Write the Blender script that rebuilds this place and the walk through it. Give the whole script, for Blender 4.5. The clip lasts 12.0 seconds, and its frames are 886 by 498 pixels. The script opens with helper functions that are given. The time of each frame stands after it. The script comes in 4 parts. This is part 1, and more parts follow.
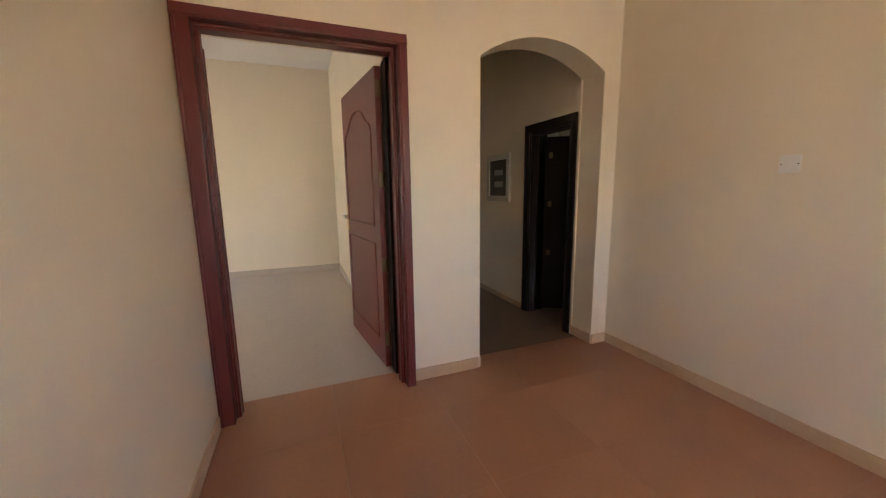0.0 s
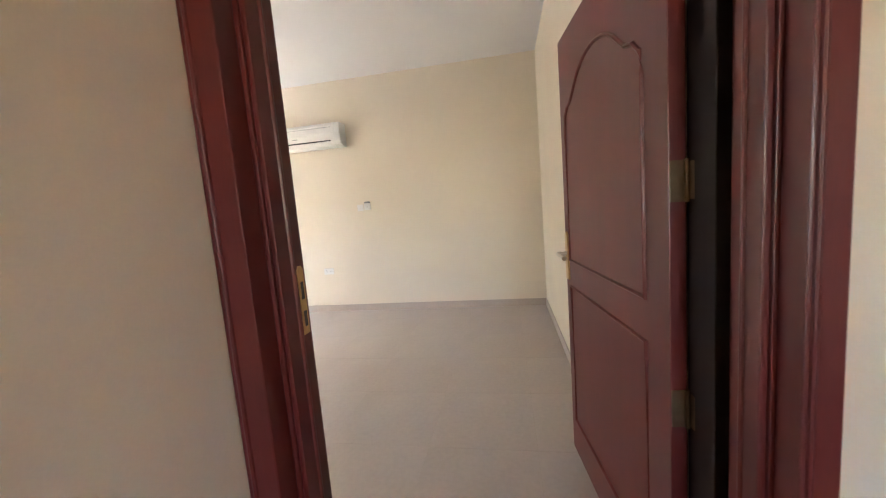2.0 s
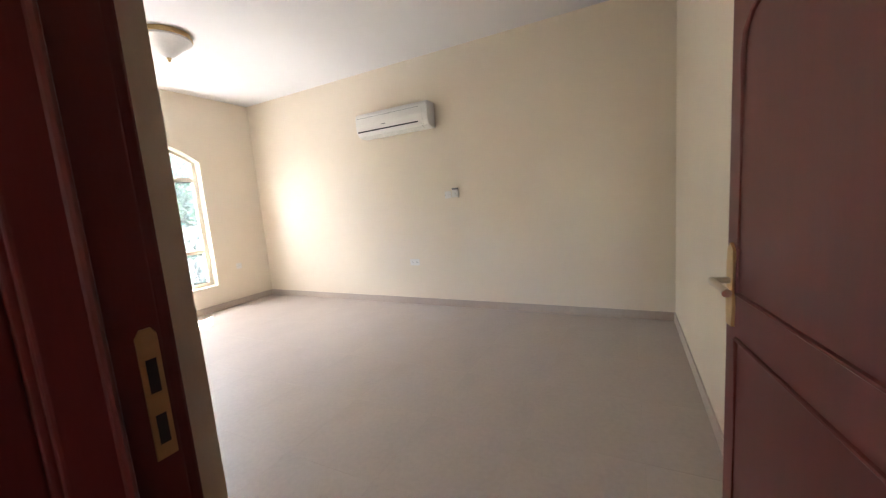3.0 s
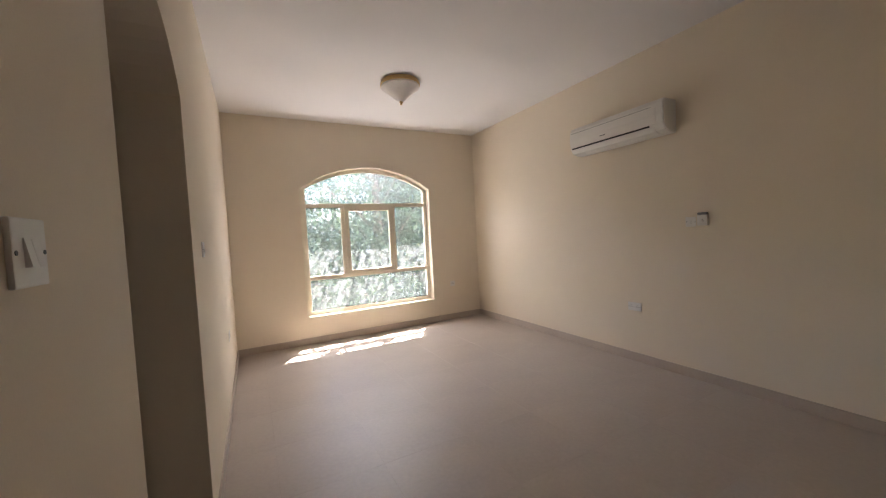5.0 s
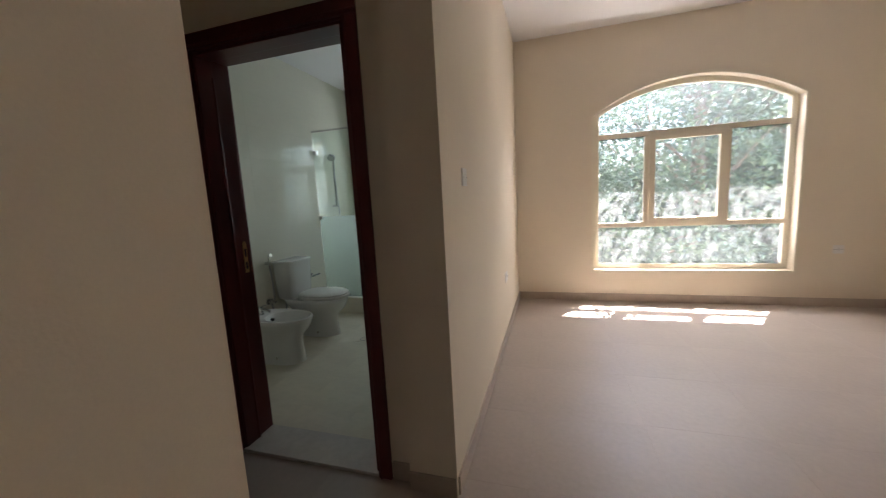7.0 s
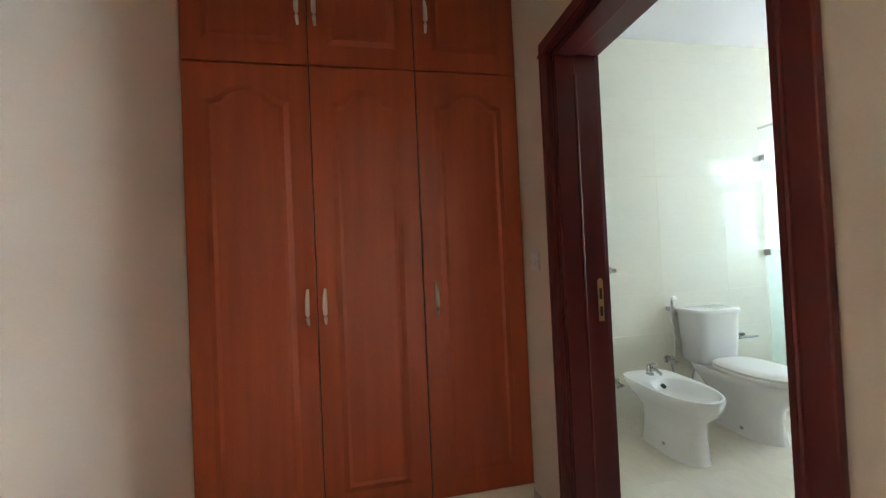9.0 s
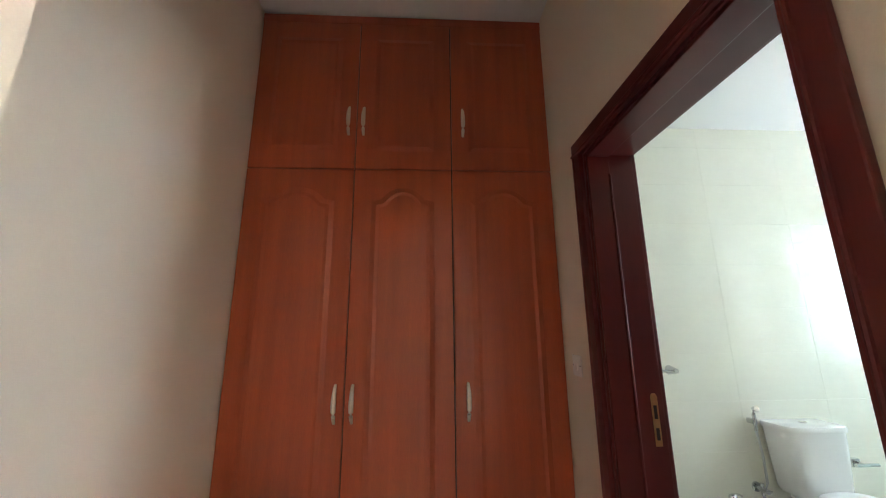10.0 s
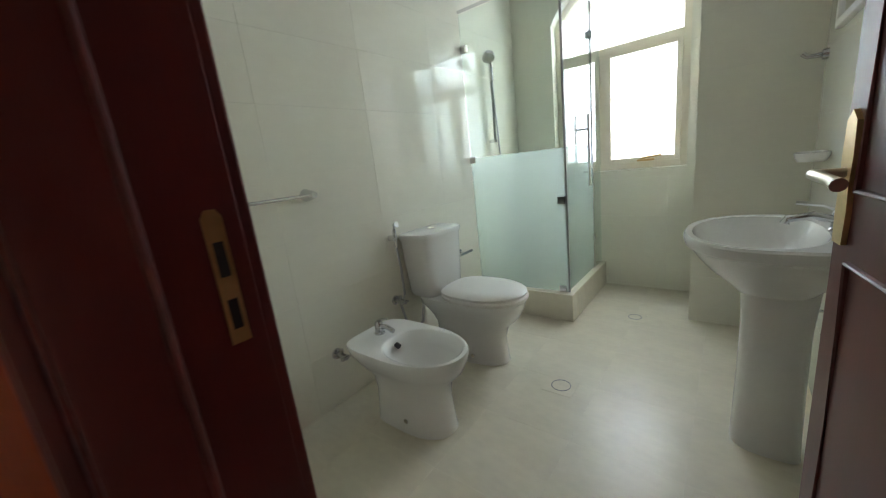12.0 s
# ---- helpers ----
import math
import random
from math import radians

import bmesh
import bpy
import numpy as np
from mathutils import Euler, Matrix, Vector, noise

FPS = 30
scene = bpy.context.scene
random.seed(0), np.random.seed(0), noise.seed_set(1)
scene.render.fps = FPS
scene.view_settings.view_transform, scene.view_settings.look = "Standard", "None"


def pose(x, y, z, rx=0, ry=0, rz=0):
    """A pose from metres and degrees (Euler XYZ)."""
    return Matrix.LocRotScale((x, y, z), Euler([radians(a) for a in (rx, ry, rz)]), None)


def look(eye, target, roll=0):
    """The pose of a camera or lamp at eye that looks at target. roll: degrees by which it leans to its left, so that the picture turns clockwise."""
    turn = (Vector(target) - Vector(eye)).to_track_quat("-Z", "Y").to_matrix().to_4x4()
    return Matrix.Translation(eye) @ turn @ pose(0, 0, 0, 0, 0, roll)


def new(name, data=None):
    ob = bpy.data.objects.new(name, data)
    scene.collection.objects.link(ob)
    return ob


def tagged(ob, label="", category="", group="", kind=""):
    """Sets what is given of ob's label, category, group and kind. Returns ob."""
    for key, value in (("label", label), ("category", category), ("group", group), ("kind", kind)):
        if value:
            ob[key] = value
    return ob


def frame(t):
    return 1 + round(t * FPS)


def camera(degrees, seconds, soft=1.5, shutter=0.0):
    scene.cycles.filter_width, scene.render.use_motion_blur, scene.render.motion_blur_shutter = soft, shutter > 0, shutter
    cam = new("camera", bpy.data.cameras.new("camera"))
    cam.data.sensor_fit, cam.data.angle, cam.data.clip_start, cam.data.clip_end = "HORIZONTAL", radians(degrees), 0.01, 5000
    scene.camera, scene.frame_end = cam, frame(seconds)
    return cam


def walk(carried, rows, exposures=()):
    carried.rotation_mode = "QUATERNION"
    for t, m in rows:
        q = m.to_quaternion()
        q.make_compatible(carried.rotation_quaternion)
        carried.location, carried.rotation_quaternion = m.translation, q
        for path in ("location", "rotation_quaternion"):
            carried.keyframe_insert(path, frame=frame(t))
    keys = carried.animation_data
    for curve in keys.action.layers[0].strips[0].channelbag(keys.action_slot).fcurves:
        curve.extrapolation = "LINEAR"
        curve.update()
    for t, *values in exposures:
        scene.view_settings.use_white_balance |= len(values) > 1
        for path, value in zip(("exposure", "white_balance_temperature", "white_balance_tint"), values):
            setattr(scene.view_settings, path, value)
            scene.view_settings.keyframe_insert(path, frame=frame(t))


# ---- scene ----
cam = camera(101.6, 12.0, soft=1.1, shutter=0.15)
EXPOSURES = [(0, 5.68, 6500, 13), (1.0, 5.95, 6150, 13), (1.5, 5.95, 6000, 12), (2.0, 5.9, 5900, 12), (2.7, 5.8, 5750, 12), (3.2, 4.9, 6000, 15), (3.8, 4.3, 6300, 18), (4.3, 4.1, 6400, 18), (7.0, 4.05, 6350, 18), (7.5, 4.25, 6350, 18), (7.7, 4.4, 6300, 18), (9.3, 6.45, 6100, 18), (10.5, 6.5, 6050, 18), (11.0, 6.2, 5950, 19), (11.5, 5.6, 5700, 21), (12, 5.3, 6500, 20)]
PATH = [
    (0, (-2.422, 0.52, 1.276), (-0.584, -0.199, 0.953), -0.8),
    (0.5, (-2.068, 0.438, 1.28), (-0.137, 0.04, 0.944), -1.1),
    (1, (-1.679, 0.409, 1.315), (0.288, 0.224, 1.004), -4.0),
    (1.5, (-1.321, 0.376, 1.334), (0.65, 0.579, 1.059), -4.2),
    (2, (-0.946, 0.41, 1.33), (1.009, 0.768, 1.107), -4.6),
    (2.5, (-0.629, 0.405, 1.32), (1.285, 0.935, 1.086), -5.7),
    (2.7, (-0.506, 0.378, 1.326), (1.351, 1.074, 1.066), -5.0),
    (4.3, (0.105, 0.506, 1.42), (1.416, 2.014, 1.34), -4.7),
    (4.5, (0.152, 0.521, 1.421), (1.343, 2.124, 1.318), -4.3),
    (5, (0.248, 0.535, 1.433), (1.181, 2.302, 1.352), -3.1),
    (5.5, (0.3, 0.555, 1.435), (1.039, 2.414, 1.419), -2.5),
    (6, (0.312, 0.723, 1.379), (0.776, 2.66, 1.2), -1.3),
    (6.5, (0.395, 0.913, 1.363), (0.5, 2.89, 1.079), -2.6),
    (7, (0.415, 1.22, 1.317), (-0.164, 3.115, 1.046), -3.1),
    (7.5, (0.371, 1.496, 1.239), (-0.88, 3.024, 0.921), -2.6),
    (7.7, (0.35, 1.54, 1.24), (-1.051, 2.938, 0.955), -2.2),
    (9.3, (0.112, 1.957, 1.299), (-1.873, 2.14, 1.464), -2.1),
    (9.5, (0.115, 1.964, 1.34), (-1.854, 2.119, 1.656), -1.2),
    (10, (0.117, 1.992, 1.382), (-1.835, 2.093, 1.809), -0.5),
    (10.5, (0.029, 2.042, 1.264), (-1.966, 2.189, 1.258), -0.7),
    (11, (-0.268, 2.103, 1.194), (-2.11, 2.731, 0.732), -1.9),
    (11.5, (-0.536, 2.341, 1.171), (-2.074, 3.519, 0.675), -4.8),
    (12, (-0.731, 2.645, 1.166), (-1.962, 4.156, 0.716), -6.6),
]
walk(cam, [(t, look(e, g, r)) for t, e, g, r in PATH], EXPOSURES)

# ---- world, sun, window light, added fill lamps ----
world = bpy.data.worlds.new("sky")
scene.world = world
world.use_nodes = True
wn = world.node_tree
sky = wn.nodes.new("ShaderNodeTexSky")
sky.sky_type, sky.sun_disc = "NISHITA", False
sky.sun_elevation, sky.sun_rotation = radians(54), radians(30.7)
wn.nodes["Background"].inputs[1].default_value = 0.15
wn.links.new(sky.outputs[0], wn.nodes["Background"].inputs[0])

sun = new("sun", bpy.data.lights.new("sun", "SUN"))
sun.data.energy, sun.data.angle, sun.data.color = 5.0, radians(0.5), (1.0, 0.95, 0.86)
sun.matrix_world = look((0.3 * 10, 0.505 * 10, 8.09), (0, 0, 0))


def area(name, eye, target, w, h, watts, colour):
    ob = new(name, bpy.data.lights.new(name, "AREA"))
    ob.data.shape, ob.data.size, ob.data.size_y = "RECTANGLE", w, h
    ob.data.energy, ob.data.color = watts, colour
    ob.matrix_world = look(eye, target)
    return ob


# warm fill added at the unseen hall end; no source is known there
area("hall_added_light", (-5.12, -0.4, 1.6), (0, -0.4, 1.2), 0.7, 0.9, 0.47, (1.0, 0.69, 0.38))
# lamp added outside above the window head, in place of sky light
area("bedroom_window_light", (1.87, 6.55, 2.85), (1.87, 3.2, 1.3), 1.9, 0.6, 7.5, (1.0, 0.98, 0.96))
# fill added below the sill, in place of light off the sunny ground
area("bedroom_ground_bounce_fill", (1.87, 6.35, 0.1), (1.87, 4.2, 2.6), 1.9, 0.45, 4.0, (1.0, 0.97, 0.95))
area("bath_window_light", (-1.45, 6.02, 1.6), (-1.45, 3.0, 1.2), 0.8, 1.2, 0.6, (0.80, 0.94, 1.0))


# ---- materials ----
def mat(name, colour, rough=0.5, metal=0.0, var=0.08, scale=3.0, grain=60.0, bump=0.1, spec=0.5, stretch=(1, 1, 1), second=None, coat=0.0, island=0.0):
    """Noise at two scales varies the colour; a fine one gives relief."""
    m = bpy.data.materials.new(name)
    m.use_nodes = True
    nt = m.node_tree
    L, N = nt.links, nt.nodes
    b = N["Principled BSDF"]
    b.inputs["Roughness"].default_value, b.inputs["Metallic"].default_value = rough, metal
    b.inputs["Specular IOR Level"].default_value, b.inputs["Coat Weight"].default_value = spec, coat
    b.inputs["Coat Roughness"].default_value = 0.12
    tc, mp = N.new("ShaderNodeTexCoord"), N.new("ShaderNodeMapping")
    mp.inputs["Scale"].default_value = stretch
    L.new(tc.outputs["Object"], mp.inputs[0])
    n1, n2 = N.new("ShaderNodeTexNoise"), N.new("ShaderNodeTexNoise")
    for n, s, d in ((n1, scale, 4), (n2, grain, 6)):
        n.inputs["Scale"].default_value, n.inputs["Detail"].default_value = s, d
        L.new(mp.outputs[0], n.inputs["Vector"])
    ad = N.new("ShaderNodeMath")
    ad.operation = "MULTIPLY_ADD"
    ad.inputs[1].default_value = 0.4
    L.new(n2.outputs[0], ad.inputs[0])
    mul = N.new("ShaderNodeMath")
    mul.operation = "MULTIPLY"
    mul.inputs[1].default_value = 0.6
    L.new(n1.outputs[0], mul.inputs[0])
    L.new(mul.outputs[0], ad.inputs[2])
    fac = ad.outputs[0]
    if island:
        oi = N.new("ShaderNodeObjectInfo")
        gi = N.new("ShaderNodeNewGeometry")
        pick = oi.outputs["Random"] if island > 0 else gi.outputs["Random Per Island"]
        a2 = N.new("ShaderNodeMath")
        a2.operation = "MULTIPLY_ADD"
        a2.inputs[1].default_value = abs(island)
        L.new(pick, a2.inputs[0])
        L.new(fac, a2.inputs[2])
        fac = a2.outputs[0]
    rmp = N.new("ShaderNodeValToRGB")
    lo = second or [c * (1 - var) for c in colour]
    hi = [min(1, c * (1 + var)) for c in colour]
    rmp.color_ramp.elements[0].position, rmp.color_ramp.elements[1].position = 0.3, 0.7 + max(0, island)
    rmp.color_ramp.elements[0].color, rmp.color_ramp.elements[1].color = (*lo, 1), (*hi, 1)
    L.new(fac, rmp.inputs[0])
    L.new(rmp.outputs[0], b.inputs["Base Color"])
    if bump:
        bp = N.new("ShaderNodeBump")
        bp.inputs["Strength"].default_value, bp.inputs["Distance"].default_value = bump, 0.003
        L.new(fac, bp.inputs["Height"])
        L.new(bp.outputs[0], b.inputs["Normal"])
    return m


PAINT = mat("cream_paint", (0.80, 0.715, 0.58), 0.6, var=0.04, scale=1.2, grain=220, bump=0.25, spec=0.3)
WHITE_CEIL = mat("ceiling_paint", (0.78, 0.76, 0.74), 0.8, var=0.02, scale=1.0, grain=150, bump=0.06, spec=0.2)
TILE = mat("beige_floor_tile", (0.45, 0.385, 0.33), 0.45, var=0.09, scale=2.2, grain=35, bump=0.04, island=0.04)
HALL_TILE = mat("terracotta_floor_tile", (0.38, 0.18, 0.10), 0.28, var=0.1, scale=2.5, grain=40, bump=0.04, island=0.12)
# the lobby's dimness is put into this darker tile colour
LOBBY_TILE = mat("dimmed_lobby_tile", (0.16, 0.10, 0.07), 0.3, var=0.12, scale=2.5, grain=40, bump=0.04, island=0.12)
GROUT = mat("grout", (0.42, 0.36, 0.305), 0.9, var=0.1, scale=8, grain=120)
SKIRT = mat("skirting_tile", (0.49, 0.41, 0.34), 0.35, var=0.08, scale=3, grain=40, bump=0.05)
HALL_SKIRT = mat("hall_skirting_tile", (0.60, 0.44, 0.29), 0.35, var=0.08, scale=3, grain=40, bump=0.05)
MAHOG = mat("mahogany_varnish", (0.12, 0.0155, 0.0135), 0.40, var=0.14, scale=2.2, grain=45, bump=0.05, stretch=(6, 6, 0.5), coat=0.05)
# entrance door varnish; also puts the shade of the bedroom hinge gap into colour
DARKDOOR_GAPSHADE = mat("dark_varnish_and_gap_shade", (0.010, 0.005, 0.005), 0.55, var=0.2, scale=2, grain=40, bump=0.05, spec=0.15, stretch=(6, 6, 0.5), coat=0.03)
CHERRY = mat("cherry_veneer", (0.42, 0.083, 0.025), 0.36, var=0.2, scale=2.6, grain=60, bump=0.04, stretch=(8, 8, 0.45), coat=0.2)
GAP = mat("shadow_gap", (0.05, 0.02, 0.012), 0.8, var=0.1)
PLASTIC = mat("white_plastic", (0.80, 0.78, 0.74), 0.35, var=0.02, scale=4, grain=80, bump=0.02)
DARKPL = mat("dark_plastic", (0.03, 0.03, 0.03), 0.4, var=0.1, bump=0)
GREYPL = mat("grey_plastic", (0.25, 0.25, 0.25), 0.4, var=0.1, bump=0)
CERAMIC = mat("white_ceramic", (0.80, 0.79, 0.76), 0.09, var=0.015, scale=3, grain=30, bump=0.01, spec=0.6, coat=0.3)
CHROME = mat("chrome", (0.62, 0.62, 0.63), 0.14, metal=1.0, var=0.03, bump=0)
MIRROR = mat("mirror_silver", (0.9, 0.9, 0.9), 0.02, metal=1.0, var=0.01, bump=0)
BRASS = mat("brass", (0.66, 0.47, 0.22), 0.34, metal=0.85, var=0.12, scale=20, bump=0.03)
OLDBRASS = mat("dull_brass", (0.15, 0.10, 0.055), 0.55, metal=0.7, var=0.2, scale=20, bump=0.05)
PULL = mat("cream_metal_pull", (0.78, 0.72, 0.62), 0.35, metal=0.4, var=0.04, bump=0)
NICKEL = mat("satin_nickel", (0.68, 0.62, 0.52), 0.3, metal=1.0, var=0.05, bump=0)
WALLTILE = mat("ivory_wall_tile", (0.78, 0.755, 0.64), 0.035, var=0.03, scale=1.6, grain=14, bump=0.006, island=0.02, stretch=(1, 1, 2.5))
BATHTILE = mat("ivory_floor_tile", (0.71, 0.655, 0.525), 0.26, var=0.09, scale=3.0, grain=16, bump=0.03, island=0.02, stretch=(1, 2, 1))
BGROUT = mat("pale_grout", (0.74, 0.715, 0.61), 0.6, var=0.06, scale=8, grain=120)
WINFRAME = mat("cream_powder_coat", (0.80, 0.74, 0.60), 0.35, var=0.03, scale=5, grain=90, bump=0.03)
MARBLE = mat("threshold_marble", (0.62, 0.58, 0.53), 0.25, var=0.12, scale=5, grain=30, bump=0.02)
SHADE = mat("frosted_lamp_glass", (0.74, 0.70, 0.66), 0.35, var=0.08, scale=14, grain=60, bump=0.1)
SILVER = mat("silver_frame", (0.5, 0.49, 0.45), 0.35, metal=0.6, var=0.08, bump=0.02)
SOIL = mat("dry_ground", (0.30, 0.25, 0.18), 0.95, var=0.25, scale=1.5, grain=40, bump=0.5)
BARK = mat("bark", (0.20, 0.15, 0.11), 0.9, var=0.35, scale=6, grain=50, bump=0.6, stretch=(3, 3, 0.6))
LEAF = mat("leaf", (0.075, 0.12, 0.065), 0.45, var=0.4, scale=0.8, grain=6, bump=0.0, island=-0.35)
RENDER_OUT = mat("outside_render", (0.55, 0.48, 0.38), 0.85, var=0.08, scale=2, grain=80, bump=0.3)
RUBBER = mat("hose_metal", (0.45, 0.45, 0.46), 0.3, metal=0.9, var=0.1, bump=0)


def glass(name, tint, gloss, rough):
    """A thin pane: clear with a faint mirror image, or frosted by a diffusing share."""
    m = bpy.data.materials.new(name)
    m.use_nodes = True
    nt = m.node_tree
    L, N = nt.links, nt.nodes
    N.remove(N["Principled BSDF"])
    tr, gl, mx = N.new("ShaderNodeBsdfTransparent"), N.new("ShaderNodeBsdfGlossy"), N.new("ShaderNodeMixShader")
    tr.inputs[0].default_value = (*tint, 1)
    gl.inputs["Roughness"].default_value = 0.02
    fr = N.new("ShaderNodeFresnel")
    fr.inputs[0].default_value = 1.45
    mg = N.new("ShaderNodeMath")
    mg.operation, mg.inputs[1].default_value = "MULTIPLY", gloss
    L.new(fr.outputs[0], mg.inputs[0])
    L.new(mg.outputs[0], mx.inputs[0])
    L.new(tr.outputs[0], mx.inputs[1])
    L.new(gl.outputs[0], mx.inputs[2])
    out = mx.outputs[0]
    if rough:
        tl, df, m2, m3 = N.new("ShaderNodeBsdfTranslucent"), N.new("ShaderNodeBsdfDiffuse"), N.new("ShaderNodeMixShader"), N.new("ShaderNodeMixShader")
        tl.inputs[0].default_value = (*tint, 1)
        df.inputs[0].default_value = (*tint, 1)
        m2.inputs[0].default_value = 0.35
        L.new(tl.outputs[0], m2.inputs[1])
        L.new(df.outputs[0], m2.inputs[2])
        m3.inputs[0].default_value = rough
        L.new(out, m3.inputs[1])
        L.new(m2.outputs[0], m3.inputs[2])
        out = m3.outputs[0]
    L.new(out, N["Material Output"].inputs[0])
    return m


CLEAR = glass("window_glass", (0.93, 0.965, 0.99), 1.0, 0.042)
SHOWER = glass("shower_glass", (0.93, 0.975, 0.96), 0.4, 0.0)
FROST = glass("frosted_band", (0.87, 0.945, 0.92), 0.5, 0.25)
OBSCURE = glass("obscured_glass", (0.96, 0.97, 0.96), 0.5, 0.85)


# ---- mesh helpers ----
def box(bm, x0, x1, y0, y1, z0, z1, bevel=0.0):
    vs = [bm.verts.new((x, y, z)) for x in (x0, x1) for y in (y0, y1) for z in (z0, z1)]
    fs = [bm.faces.new([vs[i] for i in f]) for f in ((0, 1, 3, 2), (4, 6, 7, 5), (0, 4, 5, 1), (2, 3, 7, 6), (0, 2, 6, 4), (1, 5, 7, 3))]
    if bevel:
        es = list({e for f in fs for e in f.edges})
        bmesh.ops.bevel(bm, geom=es, offset=bevel, segments=2, profile=0.6, affect="EDGES")
    return bm


def prism(bm, pts, axis, d0, d1):
    """A polygon (two coordinates) drawn out along an axis: pts are (y, z) for x, (x, z) for y, (x, y) for z."""
    def at(p, d):
        return {"x": (d, p[0], p[1]), "y": (p[0], d, p[1]), "z": (p[0], p[1], d)}[axis]
    a = [bm.verts.new(at(p, d0)) for p in pts]
    b = [bm.verts.new(at(p, d1)) for p in pts]
    bm.faces.new(a)
    bm.faces.new(b[::-1])
    for i in range(len(pts)):
        j = (i + 1) % len(pts)
        bm.faces.new([a[j], a[i], b[i], b[j]])
    return bm


def tube(bm, pts, r, closed=False, n=8, radii=None, flat=1.0):
    """A round bar along a line of points."""
    pts = [Vector(p) for p in pts]
    rings = []
    m = len(pts)
    for i, p in enumerate(pts):
        a = pts[(i - 1) % m] if (i or closed) else p
        b = pts[(i + 1) % m] if (i < m - 1 or closed) else p
        t = (b - a).normalized()
        up = Vector((0, 0, 1)) if abs(t.z) < 0.95 else Vector((1, 0, 0))
        u = t.cross(up).normalized()
        v = u.cross(t)
        rr = radii[i] if radii else r
        rings.append([bm.verts.new(p + rr * (math.cos(2 * math.pi * k / n) * u + flat * math.sin(2 * math.pi * k / n) * v)) for k in range(n)])
    for i in range(m if closed else m - 1):
        A, B = rings[i], rings[(i + 1) % m]
        for k in range(n):
            bm.faces.new([A[k], A[(k + 1) % n], B[(k + 1) % n], B[k]])
    if not closed:
        bm.faces.new(rings[0][::-1])
        bm.faces.new(rings[-1])
    return bm


def loft(bm, rings, cap0=True, cap1=True):
    """Skin over rings of points with equal counts."""
    R = [[bm.verts.new(p) for p in ring] for ring in rings]
    n = len(R[0])
    for A, B in zip(R, R[1:]):
        for k in range(n):
            bm.faces.new([A[k], A[(k + 1) % n], B[(k + 1) % n], B[k]])
    if cap0:
        bm.faces.new(R[0][::-1])
    if cap1:
        bm.faces.new(R[-1])
    return bm


def oval(cx, cy, z, rx, ry, n=36, front=2.0, back=2.0):
    """A superellipse; the exponents front and back set how square each half is."""
    pts = []
    for k in range(n):
        a = 2 * math.pi * k / n
        c, s = math.cos(a), math.sin(a)
        e = front if c > 0 else back
        pts.append((cx + rx * math.copysign(abs(c) ** (2 / e), c), cy + ry * math.copysign(abs(s) ** (2 / e), s), z))
    return pts


def lathe(bm, prof, cx=0, cy=0, n=28):
    loft(bm, [[(cx + r * math.cos(2 * math.pi * k / n), cy + r * math.sin(2 * math.pi * k / n), z) for k in range(n)] for r, z in prof])
    return bm


def finish(name, bm, material, smooth=False):
    bmesh.ops.recalc_face_normals(bm, faces=bm.faces)
    me = bpy.data.meshes.new(name)
    bm.to_mesh(me)
    bm.free()
    if smooth:
        me.polygons.foreach_set("use_smooth", [True] * len(me.polygons))
        me.set_sharp_from_angle(angle=radians(40))
    me.materials.append(material)
    return me


def part(name, bm, material, parent=None, label="", smooth=False):
    ob = new(name, finish(name, bm, material, smooth))
    if parent is not None:
        ob.parent = parent
    if label:
        tagged(ob, label)
    return ob


def thing(name, label, category, group="", m=None):
    ob = tagged(new(name), label, category, group)
    if m is not None:
        ob.matrix_world = m
    return ob


def B():
    return bmesh.new()


def structure(name, bm, material, label, category, smooth=False):
    return tagged(part(name, bm, material, None, "", smooth), label, category, kind="structure")


def arch_top(a, b, spring, crest, n=18):
    """Points of a segment arch from a to b."""
    w, h = (b - a) / 2, crest - spring
    if h < 1e-4:
        return [(a, spring), (b, spring)]
    r = (w * w + h * h) / (2 * h)
    half = math.asin(min(1, w / r))
    return [((a + b) / 2 + r * math.sin(-half + 2 * half * i / n), crest - r + r * math.cos(-half + 2 * half * i / n)) for i in range(n + 1)]


def wall(axis, d0, d1, a0, a1, z0, z1, openings=()):
    """A wall square to an axis from d0 to d1 thick, from a0 to a1 long; openings: (from, to, sill, spring, crest)."""
    bm = B()
    at = a0
    for a, b, sill, spring, crest in sorted(openings):
        prism(bm, [(at, z0), (a, z0), (a, z1), (at, z1)], axis, d0, d1)
        if sill > z0:
            prism(bm, [(a, z0), (b, z0), (b, sill), (a, sill)], axis, d0, d1)
        top = arch_top(a, b, spring, crest)
        for p, q in zip(top, top[1:]):
            prism(bm, [p, q, (q[0], z1), (p[0], z1)], axis, d0, d1)
        at = b
    prism(bm, [(at, z0), (a1, z0), (a1, z1), (at, z1)], axis, d0, d1)
    return bm


H = 3.107
# ---- structure: walls, ceiling ----
structure("wall_west", wall("x", -0.225, 0, -1.99, 6.05, 0, H, [(-1.64, -0.612, 0, 2.115, 2.28), (-0.122, 1.05, 0, 2.11, 2.11), (1.576, 2.606, 0, 2.14, 2.36)]),
          PAINT, "cream painted wall with a doorway and two archways", "wall")
structure("wall_south", wall("y", -0.23, -0.03, 0, 3.93, -0.46, H), PAINT, "cream painted bedroom wall behind the open door", "wall")
structure("wall_east", wall("x", 3.73, 3.93, -0.03, 6.05, -0.46, H), PAINT, "cream painted wall that carries the air conditioner", "wall")
